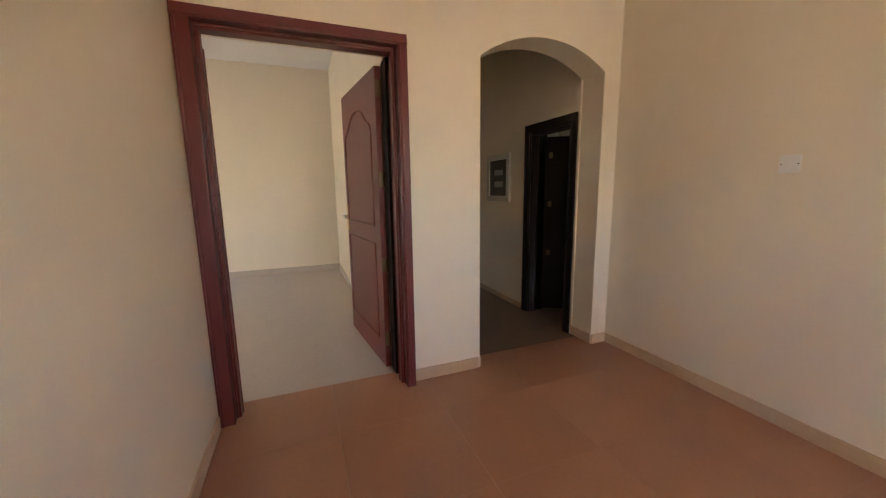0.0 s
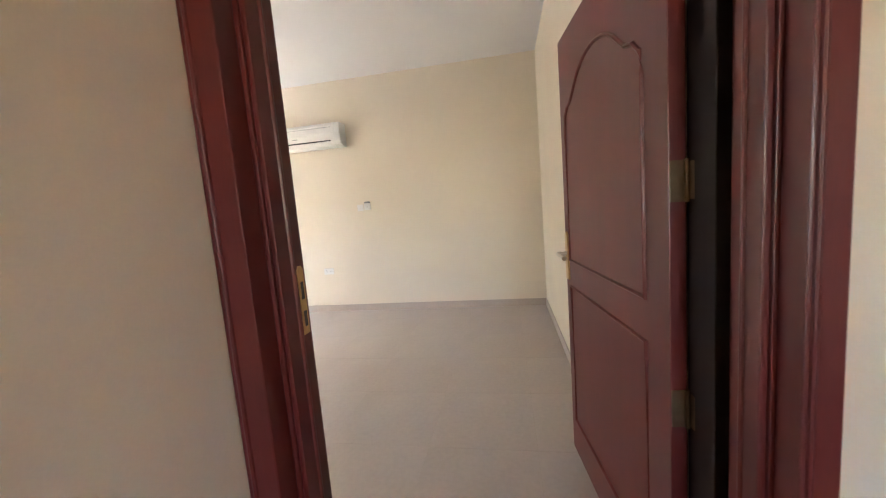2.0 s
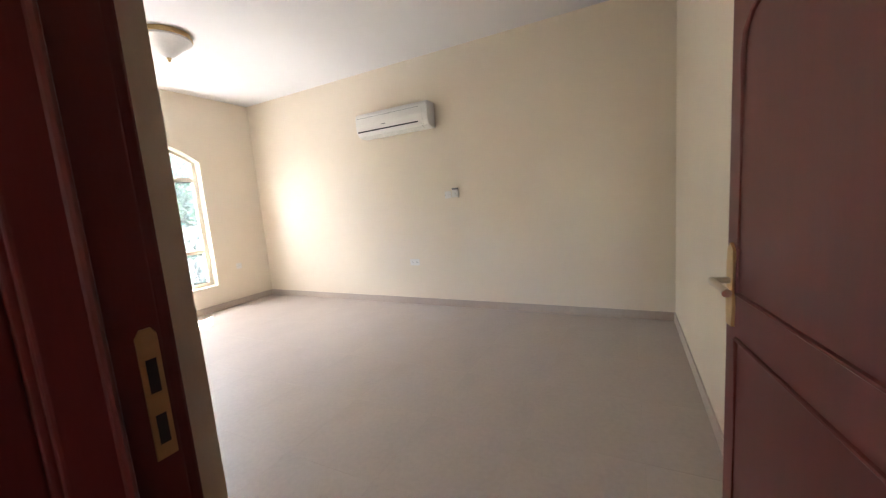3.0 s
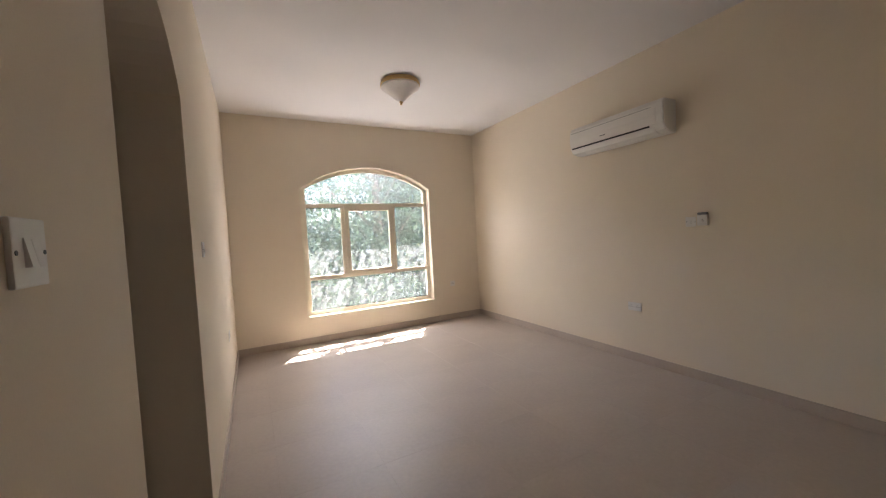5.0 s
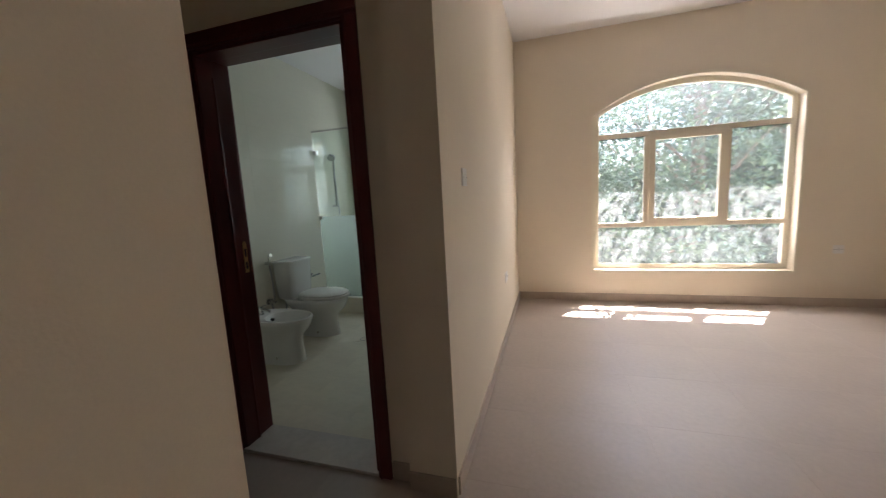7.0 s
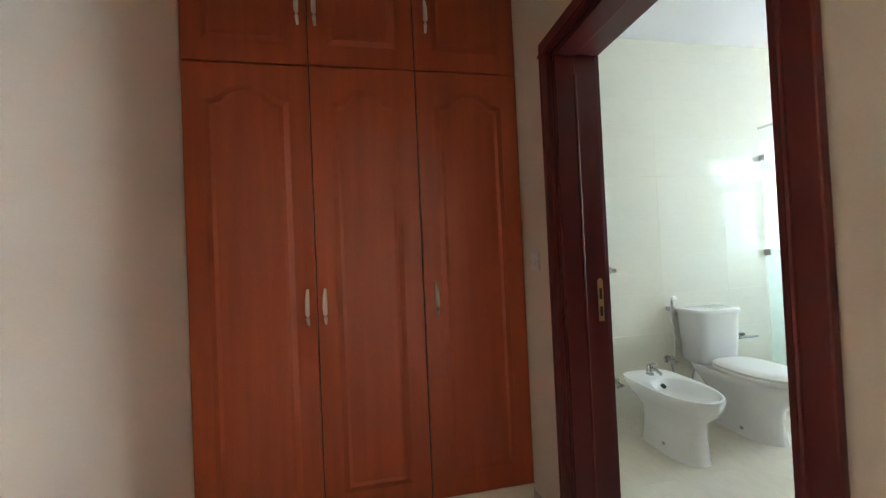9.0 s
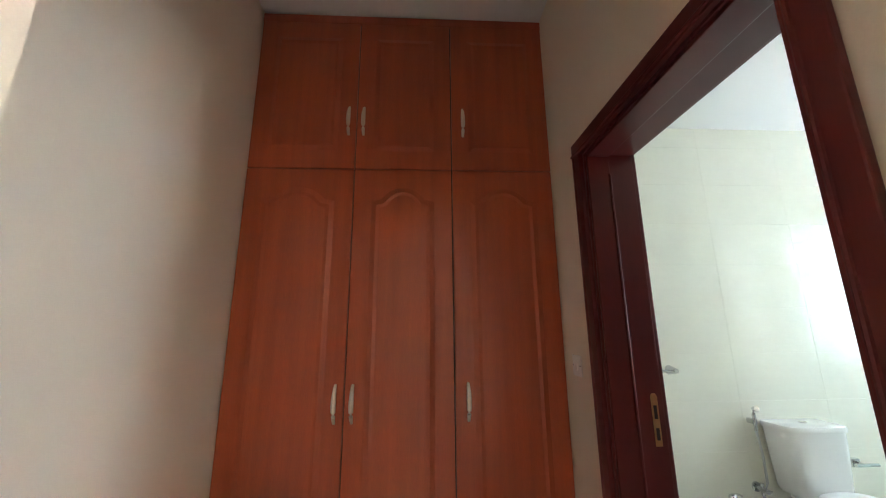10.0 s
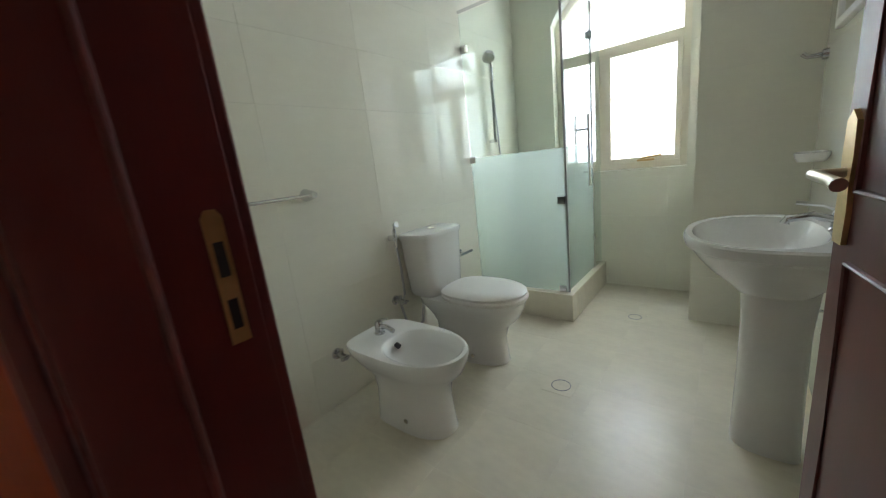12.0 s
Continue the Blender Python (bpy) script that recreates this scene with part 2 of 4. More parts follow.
structure("wall_north", wall("y", 5.85, 6.05, 0, 3.73, -0.46, H, [(0.897, 2.84, 0.376, 2.178, 2.486)]), PAINT, "cream painted wall with a wide arched window", "wall")
structure("wall_bath_north", wall("y", 5.852, 6.05, -2.5, -0.225, -0.46, H, [(-1.95, -0.986, 0.965, 2.16, 2.46)]), BGROUT, "bathroom outer wall with an arched window opening", "wall")
structure("wall_hall_north", wall("y", 1.02, 1.1, -5.2, -0.225, 0, H), PAINT, "cream painted partition between hall and wardrobe alcove", "wall")
structure("wall_hall_south", wall("y", -1.99, -1.79, -5.2, -0.225, 0, H), PAINT, "cream painted hall wall with a light switch", "wall")
# the unseen end wall's opening is made up to hold the hall fill lamp
structure("wall_hall_west", wall("x", -5.2, -5.0, -1.79, 1.02, 0, H, [(-0.8, 0.0, 1.1, 2.1, 2.1)]), PAINT, "cream painted hall end wall, unseen, with an opening added for the hall lamp", "wall")
structure("wall_bath_south", wall("y", 2.65, 2.848, -2.5, -0.225, 0, H, [(-1.26, -0.375, 0, 2.11, 2.11)]), PAINT, "cream painted wall with the bathroom doorway", "wall")
structure("wall_bath_west", wall("x", -2.5, -2.302, 1.1, 6.05, -0.46, H), BGROUT, "outer wall behind wardrobe and bathroom", "wall")
structure("wall_bath_east", wall("x", -0.398, -0.225, 2.848, 5.852, -0.46, H), BGROUT, "thick bathroom wall behind the washbasin", "wall")
structure("wall_bath_column", wall("x", -0.9, -0.398, 5.312, 5.852, -0.46, H), BGROUT, "boxed-in column in the bathroom corner", "wall")
structure("wall_lobby_south", wall("y", -1.80, -1.63, 0, 2.4, 0, H, [(0.1, 0.66, 0, 1.82, 1.82)]), PAINT, "cream painted entrance lobby wall", "wall")
structure("wall_lobby_east", wall("x", 2.2, 2.4, -1.63, -0.23, 0, H), PAINT, "cream painted end wall of the entrance lobby", "wall")
structure("wall_landing", wall("y", -3.4, -3.2, -0.6, 2.4, 0, H), PAINT, "plain landing wall outside the entrance door", "wall")
structure("wall_landing_west", wall("x", -0.6, -0.4, -3.2, -1.99, 0, H), PAINT, "plain landing side wall", "wall")
structure("wall_landing_east", wall("x", 2.2, 2.4, -3.2, -1.8, 0, H), PAINT, "plain landing side wall", "wall")
bm = B()
box(bm, -5.2, 4.0, -3.4, 6.1, H, H + 0.2)
structure("ceiling", bm, WHITE_CEIL, "flat white painted ceiling", "ceiling")
bm = B()
box(bm, -2.3, -0.40, 2.85, 5.85, 2.86, 2.88)
structure("ceiling_bathroom", bm, WHITE_CEIL, "lowered white bathroom ceiling", "ceiling")

# unseen slab added to trim the sun patch; second box shades the bathroom window
bm = B()
box(bm, -3.4, 4.9, 6.1, 7.12, H, H + 0.2)
box(bm, -3.4, -0.1, 7.12, 8.3, H, H + 0.2)
structure("sun_cut_slab", bm, RENDER_OUT, "unseen slab added above the windows to cut the sun", "eave")

# ---- ground outside ----
bm = B()
n = 24
gv = [[bm.verts.new((-300 + 600 * i / n, -300 + 600 * j / n, -0.45)) for j in range(n + 1)] for i in range(n + 1)]
for i in range(n):
    for j in range(n):
        bm.faces.new([gv[i][j], gv[i + 1][j], gv[i + 1][j + 1], gv[i][j + 1]])
structure("ground", bm, SOIL, "dry sandy ground outside the house", "ground")


# ---- skirtings ----
def skirting(name, runs, material, label, h=0.09):
    """runs: axis, face, side the skirting stands to, from, to."""
    bm = B()
    for axis, d, side, a, b in runs:
        lo, hi = sorted((d, d + side * 0.012))
        if axis == "x":
            box(bm, lo, hi, a, b, 0.0, h, 0.002)
        else:
            box(bm, a, b, lo, hi, 0.0, h, 0.002)
    return structure(name, bm, material, label, "skirting")


skirting("baseboard_bedroom", [("x", 3.73, -1, -0.03, 5.85), ("y", 5.85, -1, 0.013, 3.717), ("x", 0, 1, 2.619, 5.85), ("x", 0, 1, 1.06, 1.56), ("y", -0.03, 1, 0.05, 3.717)], SKIRT, "grey-beige tile skirting along the bedroom walls")
skirting("baseboard_alcove", [("y", 2.606, -1, -0.225, 0.0), ("y", 1.576, 1, -0.225, 0.0), ("y", 2.65, -1, -0.328, -0.238), ("y", 2.65, -1, -1.6, -1.31), ("y", 1.1, 1, -1.6, -0.238), ("x", -0.225, -1, 1.113, 1.56)], SKIRT, "grey-beige tile skirting in the wardrobe alcove")
skirting("baseboard_hall", [("x", -0.225, -1, -0.60, -0.118), ("x", -0.225, -1, -1.778, -1.645), ("y", -1.79, 1, -5.0, -0.238), ("y", 1.02, -1, -5.0, -0.305), ("y", -0.612, -1, -0.225, 0.0), ("y", -1.64, 1, -0.225, 0.0)], HALL_SKIRT, "tan tile skirting along the hall walls", 0.08)
skirting("baseboard_lobby", [("y", -1.63, 1, 0.74, 2.2), ("y", -0.23, -1, 0.0, 2.2)], HALL_SKIRT, "tan tile skirting in the entrance lobby", 0.06)


# ---- doors ----
def moulding(bm, pts, y, r):
    tube(bm, [(p[0], y, p[1]) for p in pts], r, closed=True, n=8, flat=0.8)


def door_frame(name, w, h, d, material, label, m, aw=0.085, proud=0.018, far_proud=0.018, near_aw=None):
    """Opening w wide, h high, through a wall d thick; local x along the wall, y from the near face (0) through it."""
    f = tagged(new(name), label, "door frame", kind="structure")
    f.matrix_world = m
    t = 0.03
    for nm, a, b in (("lining", -t, 0.0), ("lining", w, w + t)):
        bm = B()
        box(bm, a, b, -0.004, d + 0.004, 0, h + t, 0.003)
        part(nm, bm, material, f)
    bm = B()
    box(bm, 0, w, -0.004, d + 0.004, h, h + t, 0.003)
    part("head_lining", bm, material, f)
    for a, b, s in ((0.0, 0.014, 1), (w - 0.014, w, -1)):
        bm = B()
        box(bm, a, b, 0.002, d * 0.48, 0, h, 0.004)
        edge = b if s > 0 else a
        tube(bm, [(edge, d * 0.46, 0.0), (edge, d * 0.46, h - 0.09)], 0.006, n=8)
        part("door_stop", bm, material, f)
    bm = B()
    box(bm, 0.014, w - 0.014, 0.002, d * 0.48, h - 0.014, h, 0.004)
    part("door_stop", bm, material, f)
    for y0, s, out in ((-0.004, -1, proud), (d + 0.004, 1, far_proud)):
        def bar(x0, x1, z0, z1, upright):
            bm = B()
            lo, hi = sorted((y0, y0 + s * out))
            box(bm, x0, x1, lo, hi, z0, z1, 0.004)
            for k, r in ((0.22, 0.006),):
                if upright:
                    x = x0 + (x1 - x0) * k
                    tube(bm, [(x, y0 + s * out, z0), (x, y0 + s * out, z1)], r, n=8)
                else:
                    z = z0 + (z1 - z0) * k
                    tube(bm, [(x0, y0 + s * out, z), (x1, y0 + s * out, z)], r, n=8)
            part("architrave", bm, material, f)
        lead = near_aw or aw
        bar(-lead, -0.008, 0, h + 0.008, True)
        bar(w + 0.008, w + aw, 0, h + 0.008, True)
        bar(-lead, w + aw, h + 0.0085, h + aw, False)
    return f


def lever(parent, x, z, y, s, way, metal, plate_mat, ball=False):
    """A lever handle on a long back plate, on the face at y that looks along s; way: where the lever points."""
    bm = B()
    prof = [(-0.019, -0.11), (0.019, -0.11), (0.023, -0.05), (0.019, 0.0), (0.023, 0.05), (0.019, 0.11), (0.0, 0.128), (-0.019, 0.11), (-0.023, 0.05), (-0.019, 0.0), (-0.023, -0.05)]
    prism(bm, [(x + a, z - 0.02 + b) for a, b in prof], "y", y, y + s * 0.008)
    hd = part("door_handle", bm, plate_mat, parent, "brass back plate of the lever handle")
    bm = B()
    tube(bm, [(x, y + s * 0.006, z), (x, y + s * 0.05, z)], 0.009, n=10)
    tube(bm, [(x, y + s * 0.05, z), (x + way * 0.03, y + s * 0.055, z + 0.002), (x + way * 0.085, y + s * 0.052, z - 0.002), (x + way * 0.115, y + s * 0.05, z - 0.008)], 0.01, n=10, radii=[0.010, 0.0105, 0.009, 0.012])
    part("lever", bm, metal, hd, "curved metal lever", True)
    return hd


def leaf(name, w, h, label, m, material=MAHOG, hinge_right=False):
    """A panelled leaf; local x from the hinge edge to the free edge, y its thickness, faces at 0 and 0.042."""
    d = thing(name, label, "door", m=m)
    bm = B()
    box(bm, 0, w, 0, 0.042, 0.008, h, 0.003)
    part("leaf", bm, material, d)
    ix0, ix1 = 0.12, w - 0.08
    top = arch_top(ix0 + 0.14, ix1 - 0.14, h - 0.28, h - 0.19, 12)
    up = [(ix1, 1.03), (ix0, 1.03), (ix0, h - 0.42)]
    up += [(ix0 + 0.01, h - 0.36), (ix0 + 0.05, h - 0.325), (ix0 + 0.10, h - 0.31)] + top
    up += [(ix1 - 0.10, h - 0.31), (ix1 - 0.05, h - 0.325), (ix1 - 0.01, h - 0.36), (ix1, h - 0.42)]
    low = [(ix0, 0.20), (ix1, 0.20), (ix1, 0.90), (ix0, 0.90)]
    for y, s in ((0.042, 1), (0.0, -1)):
        for ring in (up, low):
            bm = B()
            moulding(bm, ring, y, 0.009)
            part("panel", bm, material, d)
    for s, y in ((1, 0.042), (-1, 0.0)):
        lever(d, w - 0.04, 1.06, y, s, -1, NICKEL, BRASS)
    bm = B()
    box(bm, w - 0.001, w + 0.002, 0.010, 0.032, 0.98, 1.16)
    part("lock_plate", bm, BRASS, d, "brass lock plate")
    for z in (0.22, 0.765, 1.35, 1.93):
        bm = B()
        box(bm, -0.003, 0.0, 0.004, 0.040, z - 0.05, z + 0.05)
        box(bm, -0.034, -0.008, -0.004, 0.0, z - 0.045, z + 0.045)
        tube(bm, [(-0.006, 0.003, z - 0.052), (-0.006, 0.003, z + 0.052)], 0.006, n=8)
        part("hinge", bm, OLDBRASS, d, "brass butt hinge")
    return d


def strike(name, parent_label, m):
    s = thing(name, parent_label, "strike plate", m=m)
    bm = B()
    prism(bm, [(-0.012, -0.09), (0.012, -0.09), (0.012, 0.075), (0.006, 0.085), (-0.006, 0.085), (-0.012, 0.075)], "y", 0, 0.0025)
    part("plate", bm, BRASS, s)
    for z0, z1 in ((-0.07, -0.03), (0.0, 0.045)):
        bm = B()
        box(bm, -0.006, 0.006, 0.001, 0.0032, z0, z1)
        part("bolt_hole", bm, DARKPL, s, "dark bolt hole")
    return s


# bedroom entrance: local x runs to -y from the alcove side
door_frame("door_1", 0.977, 2.08, 0.115, MAHOG, "moulded dark red mahogany frame round the bedroom doorway", Matrix.Translation((-0.225, 0.932, 0)) @ pose(0, 0, 0, 0, 0, -90), 0.067, 0.062, near_aw=0.086)
leaf("bedroom_door", 0.935, 2.065, "open mahogany panel door with arched upper panel and lever handle", Matrix.Translation((0.03, -0.022, 0)) @ pose(0, 0, 0, 0, 0, 6.5))
strike("strike_plate", "brass strike plate let into the bedroom door frame", Matrix.Translation((-0.125, 0.9319, 1.13)) @ pose(0, 0, 0, 0, 0, 180))
# block fills the hinge gap; its near-black colour stands for the shade there
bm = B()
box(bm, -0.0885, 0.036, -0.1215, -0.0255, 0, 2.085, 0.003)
structure("door_jamb", bm, DARKDOOR_GAPSHADE, "hinge jamb block behind the open bedroom door, near black for the gap's shade", "door frame")
# bathroom
door_frame("door_2", 0.82, 2.075, 0.196, MAHOG, "moulded dark red mahogany frame round the bathroom doorway", Matrix.Translation((-1.228, 2.65, 0)), 0.075)
leaf("bathroom_door", 0.80, 2.06, "open mahogany bathroom door with brass lever handle", Matrix.Translation((-0.414, 2.862, 0.012)) @ pose(0, 0, 0, 0, 0, 98), MAHOG)
strike("strike_plate", "brass strike plate let into the bathroom door frame", Matrix.Translation((-1.2279, 2.815, 1.06)) @ pose(0, 0, 0, 0, 0, -90))
bm = B()
box(bm, -1.228, -0.408, 2.635, 2.86, -0.02, 0.016, 0.004)
structure("bathroom_threshold", bm, MARBLE, "grey marble threshold in the bathroom doorway", "threshold")
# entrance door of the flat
door_frame("door_3", 0.56, 1.80, 0.17, DARKDOOR_GAPSHADE, "dark varnished frame round the entrance door", Matrix.Translation((0.66, -1.63, 0)) @ pose(0, 0, 0, 0, 0, 180))
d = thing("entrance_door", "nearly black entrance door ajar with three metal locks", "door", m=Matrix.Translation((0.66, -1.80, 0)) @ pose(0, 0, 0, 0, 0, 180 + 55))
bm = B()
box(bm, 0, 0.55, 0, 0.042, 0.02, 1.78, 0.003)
part("leaf", bm, DARKDOOR_GAPSHADE, d)
for z in (0.62, 1.12, 1.60):
    bm = B()
    box(bm, 0.035, 0.07, -0.006, 0.0, z - 0.028, z + 0.028, 0.002)
    tube(bm, [(0.0525, -0.004, z), (0.0525, -0.014, z)], 0.008, n=10)
    part("lock", bm, OLDBRASS, d, "small metal lock")


# ---- wall fittings ----
def plate(name, label, category, m, w=0.086, h=0.086, rockers=0, sockets=0, t=0.007):
    """A wall plate; local x along the wall, y out of it."""
    p = thing(name, label, category, m=m)
    bm = B()
    box(bm, -w / 2, w / 2, 0, t, -h / 2, h / 2, 0.0025)
    part("cover", bm, PLASTIC, p)
    for k in range(rockers):
        x = (k - (rockers - 1) / 2) * 0.0165
        bm = B()
        prism(bm, [(t, -0.018), (t + 0.007, -0.018), (t + 0.001, 0.018), (t, 0.018)], "x", x - 0.0078, x + 0.0078)
        part("rocker", bm, PLASTIC, p)
    for sx in (-1, 1):
        bm = B()
        tube(bm, [(sx * w * 0.41, t - 0.001, 0), (sx * w * 0.41, t + 0.0008, 0)], 0.0032, n=10)
        part("screw", bm, DARKPL, p, "dark screw hole")
    for k in range(sockets):
        x = (k - (sockets - 1) / 2) * 0.07
        bm = B()
        for a, b in ((-0.011, -0.004), (0.011, -0.004), (0, 0.012)):
            box(bm, x + a - 0.0035, x + a + 0.0035, t - 0.001, t + 0.0006, b - 0.003, b + 0.003)
        part("socket_holes", bm, DARKPL, p, "dark socket slots")
        bm = B()
        prism(bm, [(t, 0.022), (t + 0.005, 0.022), (t + 0.001, 0.034), (t, 0.034)], "x", x + 0.012, x + 0.024)
        part("rocker", bm, PLASTIC, p)
    return p


def facing(x, y, z, way):
    """A pose on a wall whose face looks along way."""
    return Matrix.Translation((x, y, z)) @ pose(0, 0, 0, 0, 0, {"n": 0, "w": 90, "s": 180, "e": -90}[way])


plate("light_switch", "white two-gang rocker switch between doorway and arch", "light switch", facing(0, 1.168, 1.438, "e"), rockers=2, w=0.08, h=0.085)
plate("light_switch", "small white switch on the bedroom wall past the arch", "light switch", facing(0, 2.99, 1.42, "e"), rockers=1)
plate("wall_socket", "white double socket low on the bedroom wall", "socket", facing(0, 4.53, 0.575, "e"), w=0.146, sockets=2)
plate("wall_socket", "white double socket below the air conditioner", "socket", facing(3.73, 2.92, 0.575, "w"), w=0.146, sockets=2)
plate("wall_socket", "cream single socket beside the window", "socket", facing(3.2, 5.85, 0.60, "s"), sockets=1)
plate("light_switch", "white switch plate beside the air conditioner control", "switch", facing(3.73, 2.355, 1.425, "w"), rockers=1)
plate("light_switch", "white switch on the hall wall", "light switch", facing(-1.33, -1.79, 1.38, "n"), rockers=1)
plate("light_switch", "white switch beside the wardrobe", "light switch", facing(-1.47, 2.65, 1.22, "s"), rockers=1)
# thermostat
th = thing("thermostat", "white wall thermostat with a dark display strip", "thermostat", m=facing(3.73, 2.25, 1.44, "w"))
bm = B()
box(bm, -0.042, 0.042, 0, 0.032, -0.052, 0.04, 0.006)
part("housing", bm, PLASTIC, th)
bm = B()
box(bm, -0.036, 0.036, 0.0, 0.036, 0.041, 0.062, 0.004)
part("display", bm, GREYPL, th, "dark grey display strip")
bm = B()
lathe(bm, [(0.014, 0.0), (0.014, 0.006), (0.010, 0.010), (0.0, 0.010)], 0, 0, 16)
bmesh.ops.rotate(bm, verts=bm.verts, cent=(0, 0, 0), matrix=Matrix.Rotation(radians(-90), 3, "X"))
bmesh.ops.translate(bm, verts=bm.verts, vec=(0, 0.032, -0.012))
part("dial", bm, PLASTIC, th)

# air conditioner, local x along the wall, y out of it
ac = thing("air_conditioner", "white split air conditioner with a dark outlet slot", "air conditioner", m=facing(3.73, 2.985, 2.245, "w"))
prof = [(0, 0.0), (0.10, 0.0), (0.165, 0.022), (0.195, 0.07), (0.205, 0.16), (0.195, 0.26), (0.17, 0.295), (0, 0.295)]
bm = B()
prism(bm, prof, "x", -0.53, 0.53)
bmesh.ops.bevel(bm, geom=[e for e in bm.edges if abs(e.verts[0].co.x - e.verts[1].co.x) < 1e-5], offset=0.008, segments=2, affect="EDGES")
part("body", bm, PLASTIC, ac)
bm = B()
prism(bm, [(0.172, 0.028), (0.1995, 0.078), (0.2095, 0.16), (0.202, 0.235), (0.16, 0.235), (0.16, 0.028)], "x", -0.46, 0.512)
part("front_panel", bm, PLASTIC, ac)
bm = B()
prism(bm, [(0.175, 0.062), (0.199, 0.062), (0.202, 0.076), (0.175, 0.076)], "x", -0.40, 0.50)
part("outlet_slot", bm, DARKPL, ac, "dark air outlet slot")
bm = B()
prism(bm, [(0.10, 0.0), (0.165, 0.022), (0.188, 0.058), (0.19, 0.052), (0.168, 0.014), (0.10, -0.006)], "x", -0.44, 0.50)
part("louvre", bm, PLASTIC, ac)
bm = B()
box(bm, -0.42, 0.50, 0.196, 0.2045, 0.2345, 0.2375)
part("panel_seam", bm, GREYPL, ac, "thin grey seam")
bm = B()
box(bm, 0.06, 0.125, 0.205, 0.2105, 0.118, 0.126)
part("badge", bm, GREYPL, ac, "small grey badge")

# ceiling lamp
lamp = thing("ceiling_lamp", "frosted glass ceiling lamp with brass rim and finial", "ceiling lamp", m=Matrix.Translation((1.787, 4.24, 0)))
bm = B()
lathe(bm, [(0.0, H), (0.205, H), (0.212, H - 0.02), (0.215, H - 0.045), (0.20, H - 0.05), (0.0, H - 0.05)], 0, 0, 40)
part("rim", bm, BRASS, lamp, "brass and cream rim", True)
bm = B()
lathe(bm, [(0.0, H - 0.046), (0.207, H - 0.046), (0.208, H - 0.065), (0.18, H - 0.085), (0.135, H - 0.115), (0.09, H - 0.16), (0.05, H - 0.195), (0.02, H - 0.21), (0.0, H - 0.212)], 0, 0, 40)
part("shade", bm, SHADE, lamp, "frosted glass bowl", True)
bm = B()
lathe(bm, [(0.0, H - 0.208), (0.018, H - 0.21), (0.02, H - 0.218), (0.012, H - 0.225), (0.014, H - 0.235), (0.008, H - 0.245), (0.0, H - 0.248)], 0, 0, 16)
part("finial", bm, BRASS, lamp, "", True)


# ---- windows ----
def bar_frame(bm, x0, x1, z0, z1, t, y0, y1):
    box(bm, x0, x0 + t, y0, y1, z0, z1, 0.003)
    box(bm, x1 - t, x1, y0, y1, z0, z1, 0.003)
    box(bm, x0 + t, x1 - t, y0, y1, z0, z0 + t, 0.003)
    box(bm, x0 + t, x1 - t, y0, y1, z1 - t, z1, 0.003)


def arch_band(bm, a, b, spring, crest, t, y0, y1):
    o = arch_top(a, b, spring, crest, 24)
    i = arch_top(a + t, b - t, spring - 0.004, crest - t, 24)
    for k in range(24):
        prism(bm, [o[k], o[k + 1], i[k + 1], i[k]], "y", y0, y1)


def pane(x0, x1, z0, z1, y, material, parent, crest=None):
    bm = B()
    pts = [(x0, z0), (x1, z0)] + (list(reversed(arch_top(x0, x1, z1, crest, 20))) if crest else [(x1, z1), (x0, z1)])
    prism(bm, pts, "y", y, y + 0.005)
    ob = part("pane", bm, material, parent)
    ob.visible_shadow = False
    return ob


w1 = tagged(new("window_1"), "arched cream aluminium window with a small opening sash", "window", kind="structure")
X0, X1, Y0, Y1, S = 0.9, 2.837, 5.95, 6.01, 2.176
bm = B()
t = 0.055
box(bm, X0, X0 + t, Y0, Y1, 0.379, S, 0.004)
box(bm, X1 - t, X1, Y0, Y1, 0.379, S, 0.004)
box(bm, X0 + t, X1 - t, Y0, Y1, 0.379, 0.379 + t, 0.004)
arch_band(bm, X0, X1, S, 2.484, t, Y0, Y1)
part("window_frame", bm, WINFRAME, w1)
TR1, TR2, M1, M2 = 1.935, 0.90, 1.465, 2.25
for z in (TR1, TR2):
    bm = B()
    box(bm, X0 + t, X1 - t, Y0 + 0.004, Y1 - 0.004, z - 0.028, z + 0.028, 0.004)
    part("transom", bm, WINFRAME, w1)
for x in (M1, M2):
    bm = B()
    box(bm, x - 0.028, x + 0.028, Y0 + 0.004, Y1 - 0.004, TR2 + 0.028, TR1 - 0.028, 0.004)
    part("mullion", bm, WINFRAME, w1)
bm = B()
bar_frame(bm, M1 + 0.02, M2 - 0.02, TR2 + 0.015, TR1 - 0.02, 0.062, Y0 - 0.018, Y0 + 0.03)
sash = part("sash", bm, WINFRAME, w1, "projecting opening sash")
bm = B()
tube(bm, [(1.80, Y0 - 0.02, TR2 + 0.055), (1.86, Y0 - 0.045, TR2 + 0.075), (1.94, Y0 - 0.05, TR2 + 0.07)], 0.008, n=8)
box(bm, 1.78, 1.90, Y0 - 0.03, Y0 - 0.018, TR2 + 0.04, TR2 + 0.062, 0.003)
part("latch", bm, NICKEL, sash, "metal sash latch")
bm = B()
for z, a, b in ((TR1 - 0.03, X0 + t, M1 - 0.028), (TR1 - 0.03, M2 + 0.028, X1 - t), (0.436, X0 + t, X1 - t)):
    box(bm, a, b, Y0 + 0.010, Y0 + 0.024, z - 0.006, z + 0.004)
part("gasket", bm, DARKPL, w1, "dark rubber gasket")
pane(X0 + t, X1 - t, 0.379 + t, TR2 - 0.028, 5.98, CLEAR, w1)
